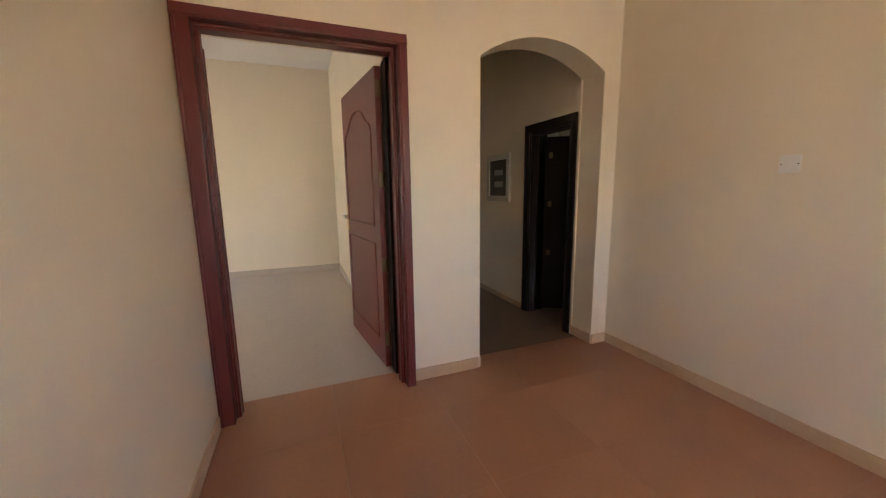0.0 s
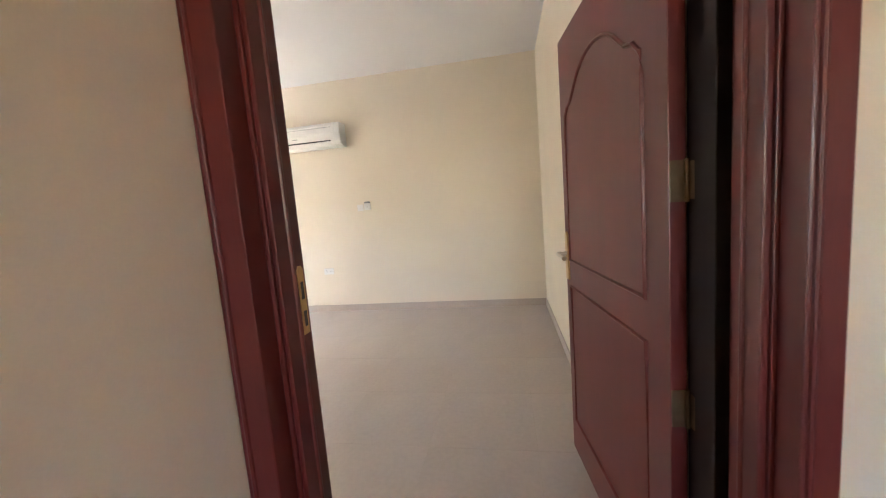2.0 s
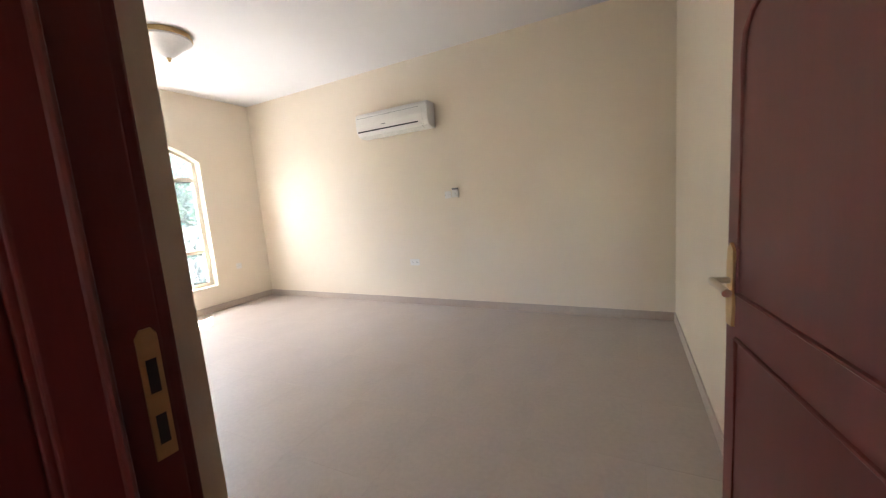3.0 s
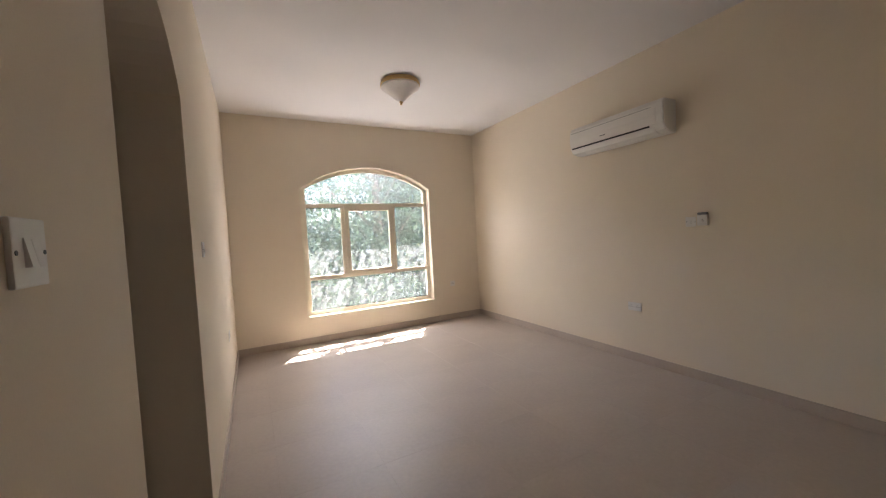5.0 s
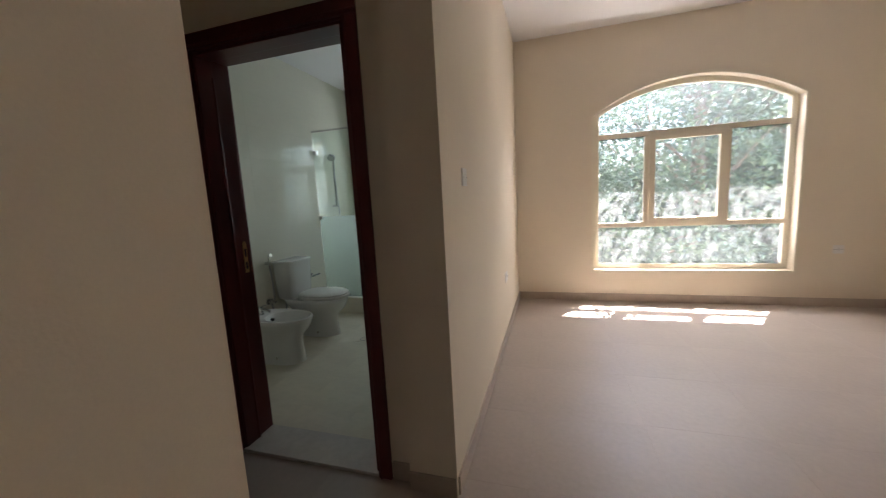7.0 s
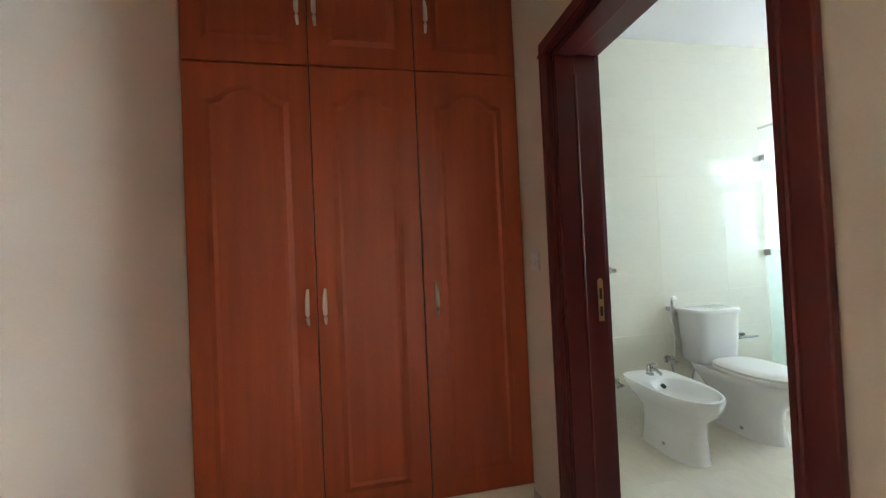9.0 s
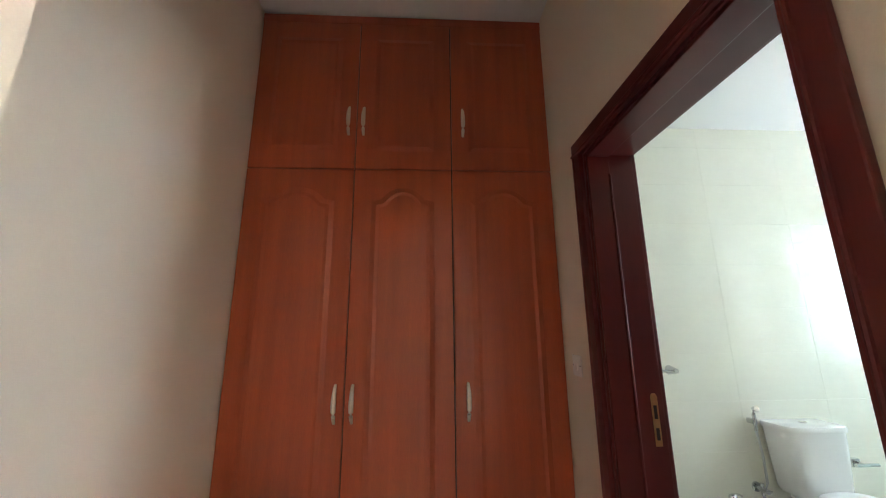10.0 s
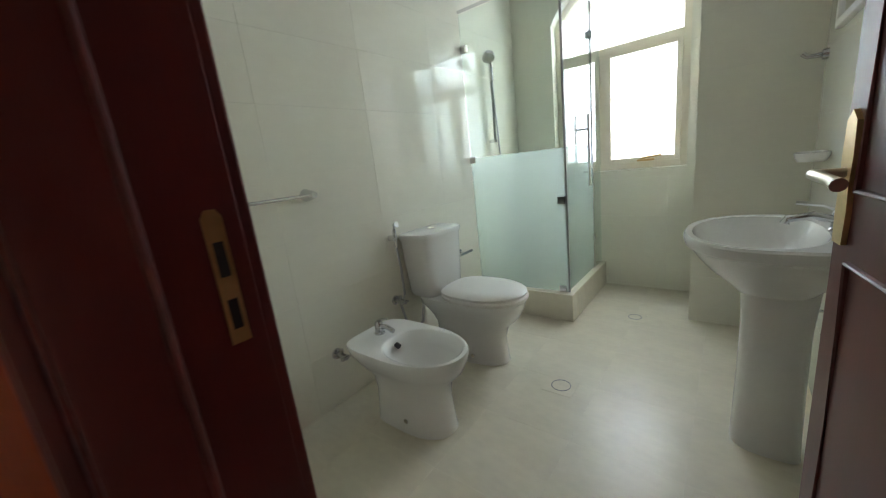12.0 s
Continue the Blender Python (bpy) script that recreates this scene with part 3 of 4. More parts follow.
pane(X0 + t, M1 - 0.028, TR2 + 0.028, TR1 - 0.028, 5.98, CLEAR, w1)
pane(M2 + 0.028, X1 - t, TR2 + 0.028, TR1 - 0.028, 5.98, CLEAR, w1)
pane(M1 + 0.08, M2 - 0.08, TR2 + 0.075, TR1 - 0.08, 5.965, CLEAR, w1)
pane(X0 + t, X1 - t, TR1 + 0.028, S, 5.98, CLEAR, w1, 2.484 - t)
bm = B()
arch_band(bm, 0.868, 2.869, 2.178, 2.516, 0.028, 5.842, 5.8495)
box(bm, 0.868, 0.896, 5.842, 5.8495, 0.348, 2.178)
box(bm, 2.841, 2.869, 5.842, 5.8495, 0.348, 2.178)
box(bm, 0.896, 2.841, 5.842, 5.8495, 0.348, 0.375)
part("window_trim", bm, WINFRAME, w1, "cream painted reveal edge")

w2 = tagged(new("window_2"), "arched cream bathroom window with obscured glass", "window", kind="structure")
BX0, BX1 = -1.948, -0.988
bm = B()
t = 0.05
box(bm, BX0, BX0 + t, 5.94, 5.99, 0.967, 2.16, 0.004)
box(bm, BX1 - t, BX1, 5.94, 5.99, 0.967, 2.16, 0.004)
box(bm, BX0 + t, BX1 - t, 5.94, 5.99, 0.967, 1.017, 0.004)
arch_band(bm, BX0, BX1, 2.16, 2.458, t, 5.94, 5.99)
part("window_frame", bm, WINFRAME, w2)
bm = B()
box(bm, BX0 + t, BX1 - t, 5.942, 5.988, 1.86, 1.91, 0.004)
part("transom", bm, WINFRAME, w2)
bm = B()
box(bm, -1.60, -1.55, 5.942, 5.988, 1.017, 1.86, 0.004)
part("mullion", bm, WINFRAME, w2)
for a, b in ((BX0 + t, -1.60), (-1.55, BX1 - t)):
    bm = B()
    bar_frame(bm, a, b, 1.017, 1.86, 0.035, 5.925, 5.96)
    part("sash", bm, WINFRAME, w2)
    pane(a + 0.034, b - 0.034, 1.05, 1.826, 5.955, OBSCURE, w2)
pane(BX0 + t, BX1 - t, 1.91, 2.16, 5.96, OBSCURE, w2, 2.41)
bm = B()
tube(bm, [(-1.30, 5.925, 1.035), (-1.25, 5.895, 1.05), (-1.15, 5.89, 1.06)], 0.008, n=8)
box(bm, -1.32, -1.2, 5.905, 5.925, 1.02, 1.036, 0.003)
part("latch", bm, BRASS, w2, "metal sash latch")
# frame added to dress the hall fill lamp's opening, never in view
w3 = tagged(new("added_lamp_opening"), "plain frame added round the hall lamp's opening, out of view", "window", kind="structure")
bm = B()
for a, b in ((-0.8, -0.405), (-0.395, 0.0)):
    box(bm, -5.1, -5.05, a, a + 0.05, 1.1, 2.1)
    box(bm, -5.1, -5.05, b - 0.05, b, 1.1, 2.1)
    box(bm, -5.1, -5.05, a + 0.05, b - 0.05, 1.1, 1.15)
    box(bm, -5.1, -5.05, a + 0.05, b - 0.05, 2.05, 2.1)
part("window_frame", bm, WINFRAME, w3)

# ---- electrical panel in the lobby ----
ep = thing("electrical_panel", "grey metal distribution box with a dark door on the lobby wall", "electrical panel", m=facing(1.27, -1.63, 1.40, "n"))
bm = B()
for a, b, c, e in ((-0.25, 0.25, -0.26, -0.2), (-0.25, 0.25, 0.2, 0.26), (-0.25, -0.19, -0.2, 0.2), (0.19, 0.25, -0.2, 0.2)):
    box(bm, a, b, 0, 0.028, c, e, 0.003)
part("frame", bm, SILVER, ep)
bm = B()
box(bm, -0.19, 0.19, 0, 0.016, -0.2, 0.2, 0.003)
part("door", bm, DARKPL, ep, "dark smoked door")
bm = B()
box(bm, -0.10, 0.08, 0.016, 0.02, -0.10, -0.04, 0.002)
box(bm, -0.10, 0.08, 0.016, 0.02, 0.03, 0.09, 0.002)
part("breaker_row", bm, GREYPL, ep, "grey breaker rows")

# ---- wardrobe ----
wd = thing("wardrobe", "built-in cherry veneer wardrobe with three tall doors", "wardrobe", m=Matrix.Translation((-1.6, 0, 0)))
WY, WZ, WT = (1.104, 1.637, 2.129, 2.646), 2.17, 3.09
bm = B()
box(bm, -0.6, -0.024, WY[0], WY[3], 0.1, WT)
part("carcass", bm, GAP, wd, "dark carcass behind the doors")


def cupboard_door(y0, y1, z0, z1, arched, handle_y, hz):
    bm = B()
    box(bm, -0.022, 0.0, y0 + 0.003, y1 - 0.003, z0 + 0.003, z1 - 0.003, 0.003)
    dr = part("door", bm, CHERRY, wd)
    a, b, lo, hi = y0 + 0.09, y1 - 0.09, z0 + 0.10, z1 - 0.10
    if arched:
        ring = [(a, lo), (b, lo), (b, hi - 0.07)] + list(reversed(arch_top(a + 0.05, b - 0.05, hi - 0.06, hi, 10))) + [(a, hi - 0.07)]
    else:
        ring = [(a, lo), (b, lo), (b, hi), (a, hi)]
    cy, cz = (a + b) / 2, (lo + hi) / 2
    bm = B()
    out = [bm.verts.new((0.0005, *p)) for p in ring]
    mid = [bm.verts.new((0.007, cy + (p[0] - cy) * (1 - 0.024 / (b - a) * 2), cz + (p[1] - cz) * (1 - 0.024 / (hi - lo) * 2))) for p in ring]
    inn = [bm.verts.new((0.004, cy + (p[0] - cy) * (1 - 0.04 / (b - a) * 2), cz + (p[1] - cz) * (1 - 0.04 / (hi - lo) * 2))) for p in ring]
    for P, Q in ((out, mid), (mid, inn)):
        for k in range(len(ring)):
            j = (k + 1) % len(ring)
            bm.faces.new([P[k], P[j], Q[j], Q[k]])
    bm.faces.new(inn)
    part("panel", bm, CHERRY, dr)
    bm = B()
    n = 10
    pts = [(0.004 + 0.026 * math.sin(math.pi * k / n) ** 0.7, handle_y, hz - 0.08 + 0.16 * k / n) for k in range(n + 1)]
    tube(bm, pts, 0.007, n=8, radii=[0.006 + 0.005 * math.sin(math.pi * k / n) for k in range(n + 1)])
    part("handle", bm, PULL, dr, "satin metal bow handle", True)


for i, hy in enumerate((WY[1] - 0.038, WY[1] + 0.038, WY[2] + 0.06)):
    cupboard_door(WY[i], WY[i + 1], 0.104, WZ, True, hy, 1.06)
    cupboard_door(WY[i], WY[i + 1], WZ, WT - 0.05, False, hy, 2.435)
bm = B()
box(bm, -0.018, -0.001, WY[0], WY[3], WT - 0.05, WT, 0.003)
part("cornice", bm, CHERRY, wd)
bm = B()
box(bm, -2.2, -1.606, 1.1, 2.65, 0, 0.1)
structure("wardrobe_plinth", bm, PAINT, "cream painted plinth under the wardrobe", "plinth")

# ---- bathroom fittings ----
def revolve_rings(specs, n=36):
    return [oval(cx, 0, z, rx, ry, n, fr, bk) for cx, z, rx, ry, fr, bk in specs]


# toilet, local x out of the wall
wc = thing("toilet", "white ceramic close-coupled toilet with closed seat", "toilet", m=Matrix.Translation((-2.3, 4.33, 0.0)))
bm = B()
loft(bm, revolve_rings([(0.36, 0.0, 0.24, 0.115, 2.2, 4), (0.36, 0.02, 0.235, 0.112, 2.2, 4), (0.36, 0.15, 0.225, 0.105, 2.2, 4), (0.37, 0.22, 0.235, 0.115, 2.2, 4),
                        (0.39, 0.29, 0.29, 0.15, 2.2, 3.5), (0.385, 0.35, 0.325, 0.178, 2.1, 4), (0.385, 0.385, 0.335, 0.185, 2.1, 4), (0.385, 0.395, 0.33, 0.18, 2.1, 4)]))
part("bowl", bm, CERAMIC, wc, "", True)
bm = B()
loft(bm, revolve_rings([(0.475, 0.396, 0.25, 0.184, 2.1, 3), (0.475, 0.405, 0.257, 0.19, 2.1, 3), (0.475, 0.418, 0.257, 0.19, 2.1, 3), (0.475, 0.424, 0.25, 0.185, 2.1, 3)]))
part("seat", bm, PLASTIC, wc, "", True)
bm = B()
loft(bm, revolve_rings([(0.472, 0.425, 0.25, 0.185, 2.1, 3), (0.472, 0.44, 0.253, 0.187, 2.1, 3), (0.47, 0.452, 0.235, 0.17, 2.1, 3), (0.46, 0.458, 0.17, 0.12, 2.1, 3)]))
part("lid", bm, PLASTIC, wc, "", True)
bm = B()
loft(bm, [oval(0.115, 0, z, rx, ry, 36, 5, 8) for z, rx, ry in ((0.395, 0.09, 0.15), (0.42, 0.098, 0.165), (0.6, 0.106, 0.178), (0.755, 0.11, 0.186))])
part("cistern", bm, CERAMIC, wc, "", True)
bm = B()
loft(bm, [oval(0.117, 0, z, rx, ry, 36, 5, 8) for z, rx, ry in ((0.7555, 0.115, 0.192), (0.775, 0.118, 0.195), (0.788, 0.112, 0.19), (0.792, 0.09, 0.165))])
part("cistern_lid", bm, CERAMIC, wc, "", True)
bm = B()
lathe(bm, [(0.0, 0.790), (0.022, 0.790), (0.022, 0.797), (0.0, 0.80)], 0.117, 0.0, 16)
part("flush_button", bm, CHROME, wc, "chrome flush button", True)
for s in (-1, 1):
    bm = B()
    lathe(bm, [(0.012, 0), (0.012, 0.006), (0.0, 0.009)], 0, 0, 12)
    bmesh.ops.rotate(bm, verts=bm.verts, cent=(0, 0, 0), matrix=Matrix.Rotation(radians(-90 * s), 3, "X"))
    bmesh.ops.translate(bm, verts=bm.verts, vec=(0.42, s * 0.108, 0.05))
    part("bolt_cap", bm, CHROME, wc)

# bidet
bd = thing("bidet", "white ceramic bidet with chrome mixer tap", "bidet", m=Matrix.Translation((-2.27, 3.70, 0.0)))
bm = B()
outer = [(0.42, 0.0, 0.205, 0.118, 2.3, 5), (0.42, 0.02, 0.20, 0.115, 2.3, 5), (0.42, 0.16, 0.19, 0.105, 2.3, 5), (0.42, 0.24, 0.20, 0.112, 2.3, 5), (0.425, 0.30, 0.26, 0.15, 2.2, 5), (0.42, 0.35, 0.29, 0.175, 2.1, 5),
         (0.42, 0.385, 0.30, 0.185, 2.1, 5), (0.42, 0.397, 0.296, 0.181, 2.1, 5), (0.50, 0.399, 0.20, 0.158, 2.1, 2.4), (0.50, 0.392, 0.188, 0.147, 2.1, 2.4), (0.50, 0.33, 0.165, 0.125, 2.1, 2.4), (0.50, 0.27, 0.11, 0.085, 2.1, 2.4), (0.50, 0.255, 0.05, 0.04, 2, 2)]
loft(bm, revolve_rings(outer))
part("bowl", bm, CERAMIC, bd, "", True)
bm = B()
lathe(bm, [(0.026, 0.397), (0.026, 0.405), (0.021, 0.41), (0.02, 0.455), (0.015, 0.462), (0, 0.463)], 0.22, 0.0, 18)
tube(bm, [(0.22, 0, 0.435), (0.27, 0, 0.445), (0.32, 0, 0.43)], 0.012, n=10)
tube(bm, [(0.215, 0, 0.462), (0.25, 0, 0.478), (0.285, 0, 0.485)], 0.006, n=8)
part("mixer_tap", bm, CHROME, bd, "chrome mixer tap", True)
bm = B()
tube(bm, [(0.325, 0, 0.362), (0.345, 0, 0.356)], 0.013, n=12)
part("overflow", bm, DARKPL, bd, "dark overflow hole")
bm = B()
lathe(bm, [(0.02, 0.255), (0.02, 0.259), (0.0, 0.26)], 0.5, 0, 14)
part("waste", bm, CHROME, bd)
for s in (-1, 1):
    bm = B()
    lathe(bm, [(0.012, 0), (0.012, 0.006), (0.0, 0.009)], 0, 0, 12)
    bmesh.ops.rotate(bm, verts=bm.verts, cent=(0, 0, 0), matrix=Matrix.Rotation(radians(-90 * s), 3, "X"))
    bmesh.ops.translate(bm, verts=bm.verts, vec=(0.44, s * 0.108, 0.06))
    part("bolt_cap", bm, CHROME, bd)


def stop_valve(y, z, label):
    v = thing("stop_valve", label, "valve", m=Matrix.Translation((-2.3, y, z)))
    bm = B()
    lathe(bm, [(0.03, 0), (0.028, 0.008), (0.014, 0.012), (0.012, 0.05), (0, 0.05)], 0, 0, 16)
    bmesh.ops.rotate(bm, verts=bm.verts, cent=(0, 0, 0), matrix=Matrix.Rotation(radians(90), 3, "Y"))
    tube(bm, [(0.045, 0, -0.03), (0.045, 0, 0.035)], 0.011, n=10)
    part("body", bm, CHROME, v, "", True)
    bm = B()
    tube(bm, [(0.05, 0, 0.0), (0.085, 0, 0.0)], 0.015, n=8)
    box(bm, 0.078, 0.09, -0.025, 0.025, -0.006, 0.006, 0.003)
    part("knob", bm, CHROME, v, "", True)
    return v


stop_valve(3.60, 0.275, "chrome stop valve on the tiled wall by the bidet")
stop_valve(4.06, 0.40, "chrome stop valve on the tiled wall by the toilet")
bm = B()
tube(bm, [(-2.255, 4.06, 0.37), (-2.25, 4.08, 0.26), (-2.22, 4.12, 0.2), (-2.19, 4.16, 0.24), (-2.2, 4.2, 0.36)], 0.009, n=8)
tagged(part("supply_hose", bm, RUBBER, None, "", True), "braided hose from the stop valve to the toilet", "hose")
hs = thing("hand_spray", "chrome hand spray with hose on a wall bracket by the toilet", "hand spray", m=Matrix.Translation((-2.3, 4.085, 0.80)))
bm = B()
box(bm, 0, 0.05, -0.016, 0.016, -0.03, 0.0, 0.004)
part("bracket", bm, CHROME, hs)
bm = B()
tube(bm, [(0.045, 0, -0.07), (0.045, 0, 0.03), (0.05, 0, 0.06), (0.075, 0, 0.066)], 0.011, n=10, radii=[0.009, 0.011, 0.012, 0.018])
part("spray_head", bm, CHROME, hs, "", True)
bm = B()
tube(bm, [(0.045, 0, -0.07), (0.05, 0.01, -0.2), (0.055, 0.005, -0.36), (0.05, -0.015, -0.41), (0.045, -0.025, -0.375)], 0.007, n=8)
part("hose", bm, RUBBER, hs, "flexible metal hose", True)

# towel rail, paper holder, floor drains
tr = thing("towel_rail", "chrome towel rail on the tiled wall", "towel rail", m=Matrix.Translation((-2.3, 0, 1.10)))
bm = B()
tube(bm, [(0.065, 3.02, 0), (0.065, 3.60, 0)], 0.008, n=10)
part("bar", bm, CHROME, tr)
for y in (3.02, 3.60):
    bm = B()
    tube(bm, [(0.0, y, 0), (0.02, y, 0), (0.075, y, 0)], 0.02, n=14, radii=[0.03, 0.026, 0.015])
    part("bracket", bm, CHROME, tr, "", True)
ph = thing("paper_holder", "chrome toilet paper holder on the tiled wall", "paper holder", m=Matrix.Translation((-2.3, 4.72, 0.52)))
bm = B()
box(bm, 0, 0.03, -0.03, 0.03, -0.02, 0.03, 0.005)
tube(bm, [(0.02, 0.0, 0.01), (0.09, 0.0, 0.01)], 0.008, n=8)
part("bracket", bm, CHROME, ph)
bm = B()
tube(bm, [(0.09, -0.075, 0.012), (0.09, 0.075, 0.012)], 0.010, n=10)
part("bar", bm, CHROME, ph)


def floor_drain(x, y, s, label):
    f = thing("floor_drain", label, "floor drain", m=Matrix.Translation((x, y, 0.0)))
    bm = B()
    box(bm, -s, s, -s, s, -0.004, 0.002, 0.001)
    part("plate", bm, BATHTILE, f)
    bm = B()
    n = 28
    r = s * 0.62
    tube(bm, [(r * math.cos(2 * math.pi * k / n), r * math.sin(2 * math.pi * k / n), 0.002) for k in range(n)], 0.0025, closed=True, n=6)
    part("ring", bm, GREYPL, f, "dark ring joint")


floor_drain(-1.36, 4.245, 0.075, "square white floor drain with a round cover")
floor_drain(-1.2, 5.22, 0.065, "small square floor drain near the shower")

# washbasin on its pedestal, local x out of the wall to -x
wb = thing("washbasin", "white oval ceramic washbasin on a pedestal", "washbasin", m=Matrix.Translation((-0.40, 4.26, 0)) @ pose(0, 0, 0, 0, 0, 180) @ Matrix.Diagonal((1.07, 1, 1, 1)))
bm = B()
loft(bm, revolve_rings([(0.185, 0.615, 0.092, 0.092, 2.2, 4), (0.19, 0.65, 0.12, 0.125, 2.2, 4), (0.197, 0.695, 0.16, 0.178, 2.1, 4), (0.203, 0.735, 0.184, 0.222, 2.1, 4), (0.208, 0.765, 0.197, 0.252, 2.1, 4), (0.21, 0.782, 0.201, 0.266, 2.1, 4), (0.215, 0.789, 0.211, 0.29, 2.1, 4), (0.216, 0.806, 0.214, 0.298, 2.1, 4), (0.216, 0.822, 0.214, 0.30, 2.1, 4), (0.216, 0.83, 0.208, 0.294, 2.1, 4),
                        (0.24, 0.828, 0.165, 0.262, 2.1, 2.6), (0.24, 0.80, 0.155, 0.25, 2.1, 2.6), (0.24, 0.74, 0.125, 0.2, 2.1, 2.6), (0.24, 0.70, 0.08, 0.12, 2, 2), (0.24, 0.692, 0.03, 0.03, 2, 2)]))
part("basin", bm, CERAMIC, wb, "", True)
bm = B()
loft(bm, revolve_rings([(0.17, 0.0, 0.096, 0.088, 2.4, 5), (0.17, 0.012, 0.094, 0.086, 2.4, 5), (0.17, 0.3, 0.089, 0.082, 2.4, 5), (0.17, 0.5, 0.088, 0.082, 2.4, 5), (0.17, 0.66, 0.098, 0.092, 2.4, 5)]))
part("pedestal", bm, CERAMIC, wb, "", True)
bm = B()
lathe(bm, [(0.027, 0.828), (0.027, 0.835), (0.022, 0.84), (0.021, 0.885), (0.016, 0.893), (0, 0.894)], 0.05, 0, 18)
tube(bm, [(0.05, 0, 0.862), (0.11, 0, 0.878), (0.165, 0, 0.868), (0.17, 0, 0.852)], 0.013, n=10)
tube(bm, [(0.05, 0, 0.892), (0.09, 0, 0.912), (0.15, 0, 0.92)], 0.007, n=8)
part("mixer_tap", bm, CHROME, wb, "chrome mixer tap", True)
bm = B()
lathe(bm, [(0.02, 0.692), (0.02, 0.697), (0.0, 0.698)], 0.24, 0, 14)
part("waste", bm, CHROME, wb)
for z, y in ((0.52, -0.1), (0.40, 0.1)):
    bm = B()
    tube(bm, [(0.0, y, z), (0.06, y, z), (0.07, y, z + 0.12)], 0.009, n=8)
    part("supply_pipe", bm, CHROME, wb)
# soap shelf and hook on the tiled wall
sh = thing("soap_shelf", "small white ceramic soap shelf on the tiled wall", "soap shelf", m=Matrix.Translation((-0.40, 4.95, 1.02)))
bm = B()
loft(bm, [oval(-0.055, 0, z, rx, ry, 24, 4, 2.2) for z, rx, ry in ((-0.02, 0.045, 0.06), (0.0, 0.055, 0.085), (0.02, 0.058, 0.09), (0.021, 0.05, 0.08), (0.008, 0.045, 0.07))])
part("dish", bm, CERAMIC, sh, "", True)
hk = thing("robe_hook", "chrome robe hook on the tiled wall", "hook", m=Matrix.Translation((-0.40, 5.24, 1.47)))
bm = B()
tube(bm, [(0, 0, 0), (-0.02, 0, 0), (-0.025, 0, 0), (-0.07, 0, 0.0), (-0.09, 0, 0.02)], 0.01, n=12, radii=[0.026, 0.024, 0.012, 0.01, 0.012])
part("hook", bm, CHROME, hk, "", True)

mr = thing("wall_mirror", "clear wall mirror with white edge above the washbasin", "mirror", m=Matrix.Translation((-0.40, 0, 0)))
bm = B()
for a, b, c, e in ((4.36, 5.0, 1.53, 1.56), (4.36, 5.0, 2.12, 2.15), (4.36, 4.39, 1.56, 2.12), (4.97, 5.0, 1.56, 2.12)):
    box(bm, -0.022, 0.0, a, b, c, e, 0.004)
part("frame", bm, PLASTIC, mr, "white edge")
bm = B()
box(bm, -0.012, -0.002, 4.39, 4.97, 1.56, 2.12)
part("mirror_glass", bm, MIRROR, mr)

# ---- shower ----
bm = B()
box(bm, -2.3, -1.54, 4.98, 5.08, 0, 0.20, 0.006)
box(bm, -1.64, -1.54, 5.08, 5.85, 0, 0.20, 0.006)
structure("shower_curb", bm, BATHTILE, "raised tiled kerb round the shower", "shower kerb")
se = thing("shower_enclosure", "glass shower enclosure with frosted lower half and chrome fittings", "shower enclosure")
for nm, args, material in (("fixed_panel", (-2.295, -1.585, 5.026, 5.034, 1.19, 2.17), SHOWER), ("frosted_panel", (-2.295, -1.585, 5.026, 5.034, 0.202, 1.19), FROST),
                           ("glass_door", (-1.584, -1.576, 5.04, 5.62, 1.19, 2.17), SHOWER), ("frosted_door_panel", (-1.584, -1.576, 5.04, 5.62, 0.215, 1.19), FROST)):
    bm = B()
    box(bm, *args)
    ob = part(nm, bm, material, se)
    ob.visible_shadow = False
bm = B()
box(bm, -1.583, -1.570, 5.022, 5.038, 0.202, 2.17, 0.002)
part("corner_seal", bm, GREYPL, se, "grey edge seal")
bm = B()
box(bm, -1.586, -1.572, 5.622, 5.645, 0.202, 2.17, 0.002)
part("wall_profile", bm, CHROME, se, "chrome upright profile")
bm = B()
box(bm, -1.584, -1.576, 5.646, 5.845, 0.202, 2.17)
ob = part("fixed_panel", bm, SHOWER, se)
ob.visible_shadow = False
bm = B()
tube(bm, [(-2.3, 5.03, 2.19), (-1.58, 5.03, 2.19), (-1.58, 5.85, 2.19)], 0.011, n=10)
part("top_rail", bm, CHROME, se, "chrome top rail")
for x, y, z in ((-2.275, 5.03, 1.945), (-2.275, 5.03, 1.175), (-1.62, 5.03, 0.225), (-1.61, 5.03, 0.85), (-1.58, 5.61, 0.47), (-1.58, 5.61, 1.95)):
    bm = B()
    box(bm, x - 0.025, x + 0.025, y - 0.016, y + 0.016, z - 0.025, z + 0.025, 0.004)
    part("clamp", bm, CHROME if z != 0.85 else DARKPL, se, "square glass clamp")
bm = B()
for s in (-0.045, 0.045):
    tube(bm, [(-1.58 + s, 5.40, 0.90), (-1.58 + s, 5.40, 1.40)], 0.010, n=10)
for z in (1.0, 1.30):
    tube(bm, [(-1.625, 5.40, z), (-1.535, 5.40, z)], 0.008, n=8)
part("pull_handle", bm, CHROME, se, "long chrome pull handle")
sr = thing("shower_rail", "chrome shower rail with hand shower on the tiled wall", "shower", m=Matrix.Translation((-2.3, 5.34, 0)))
bm = B()
tube(bm, [(0.05, 0, 1.30), (0.05, 0, 1.95)], 0.010, n=10)
part("rail", bm, CHROME, sr)
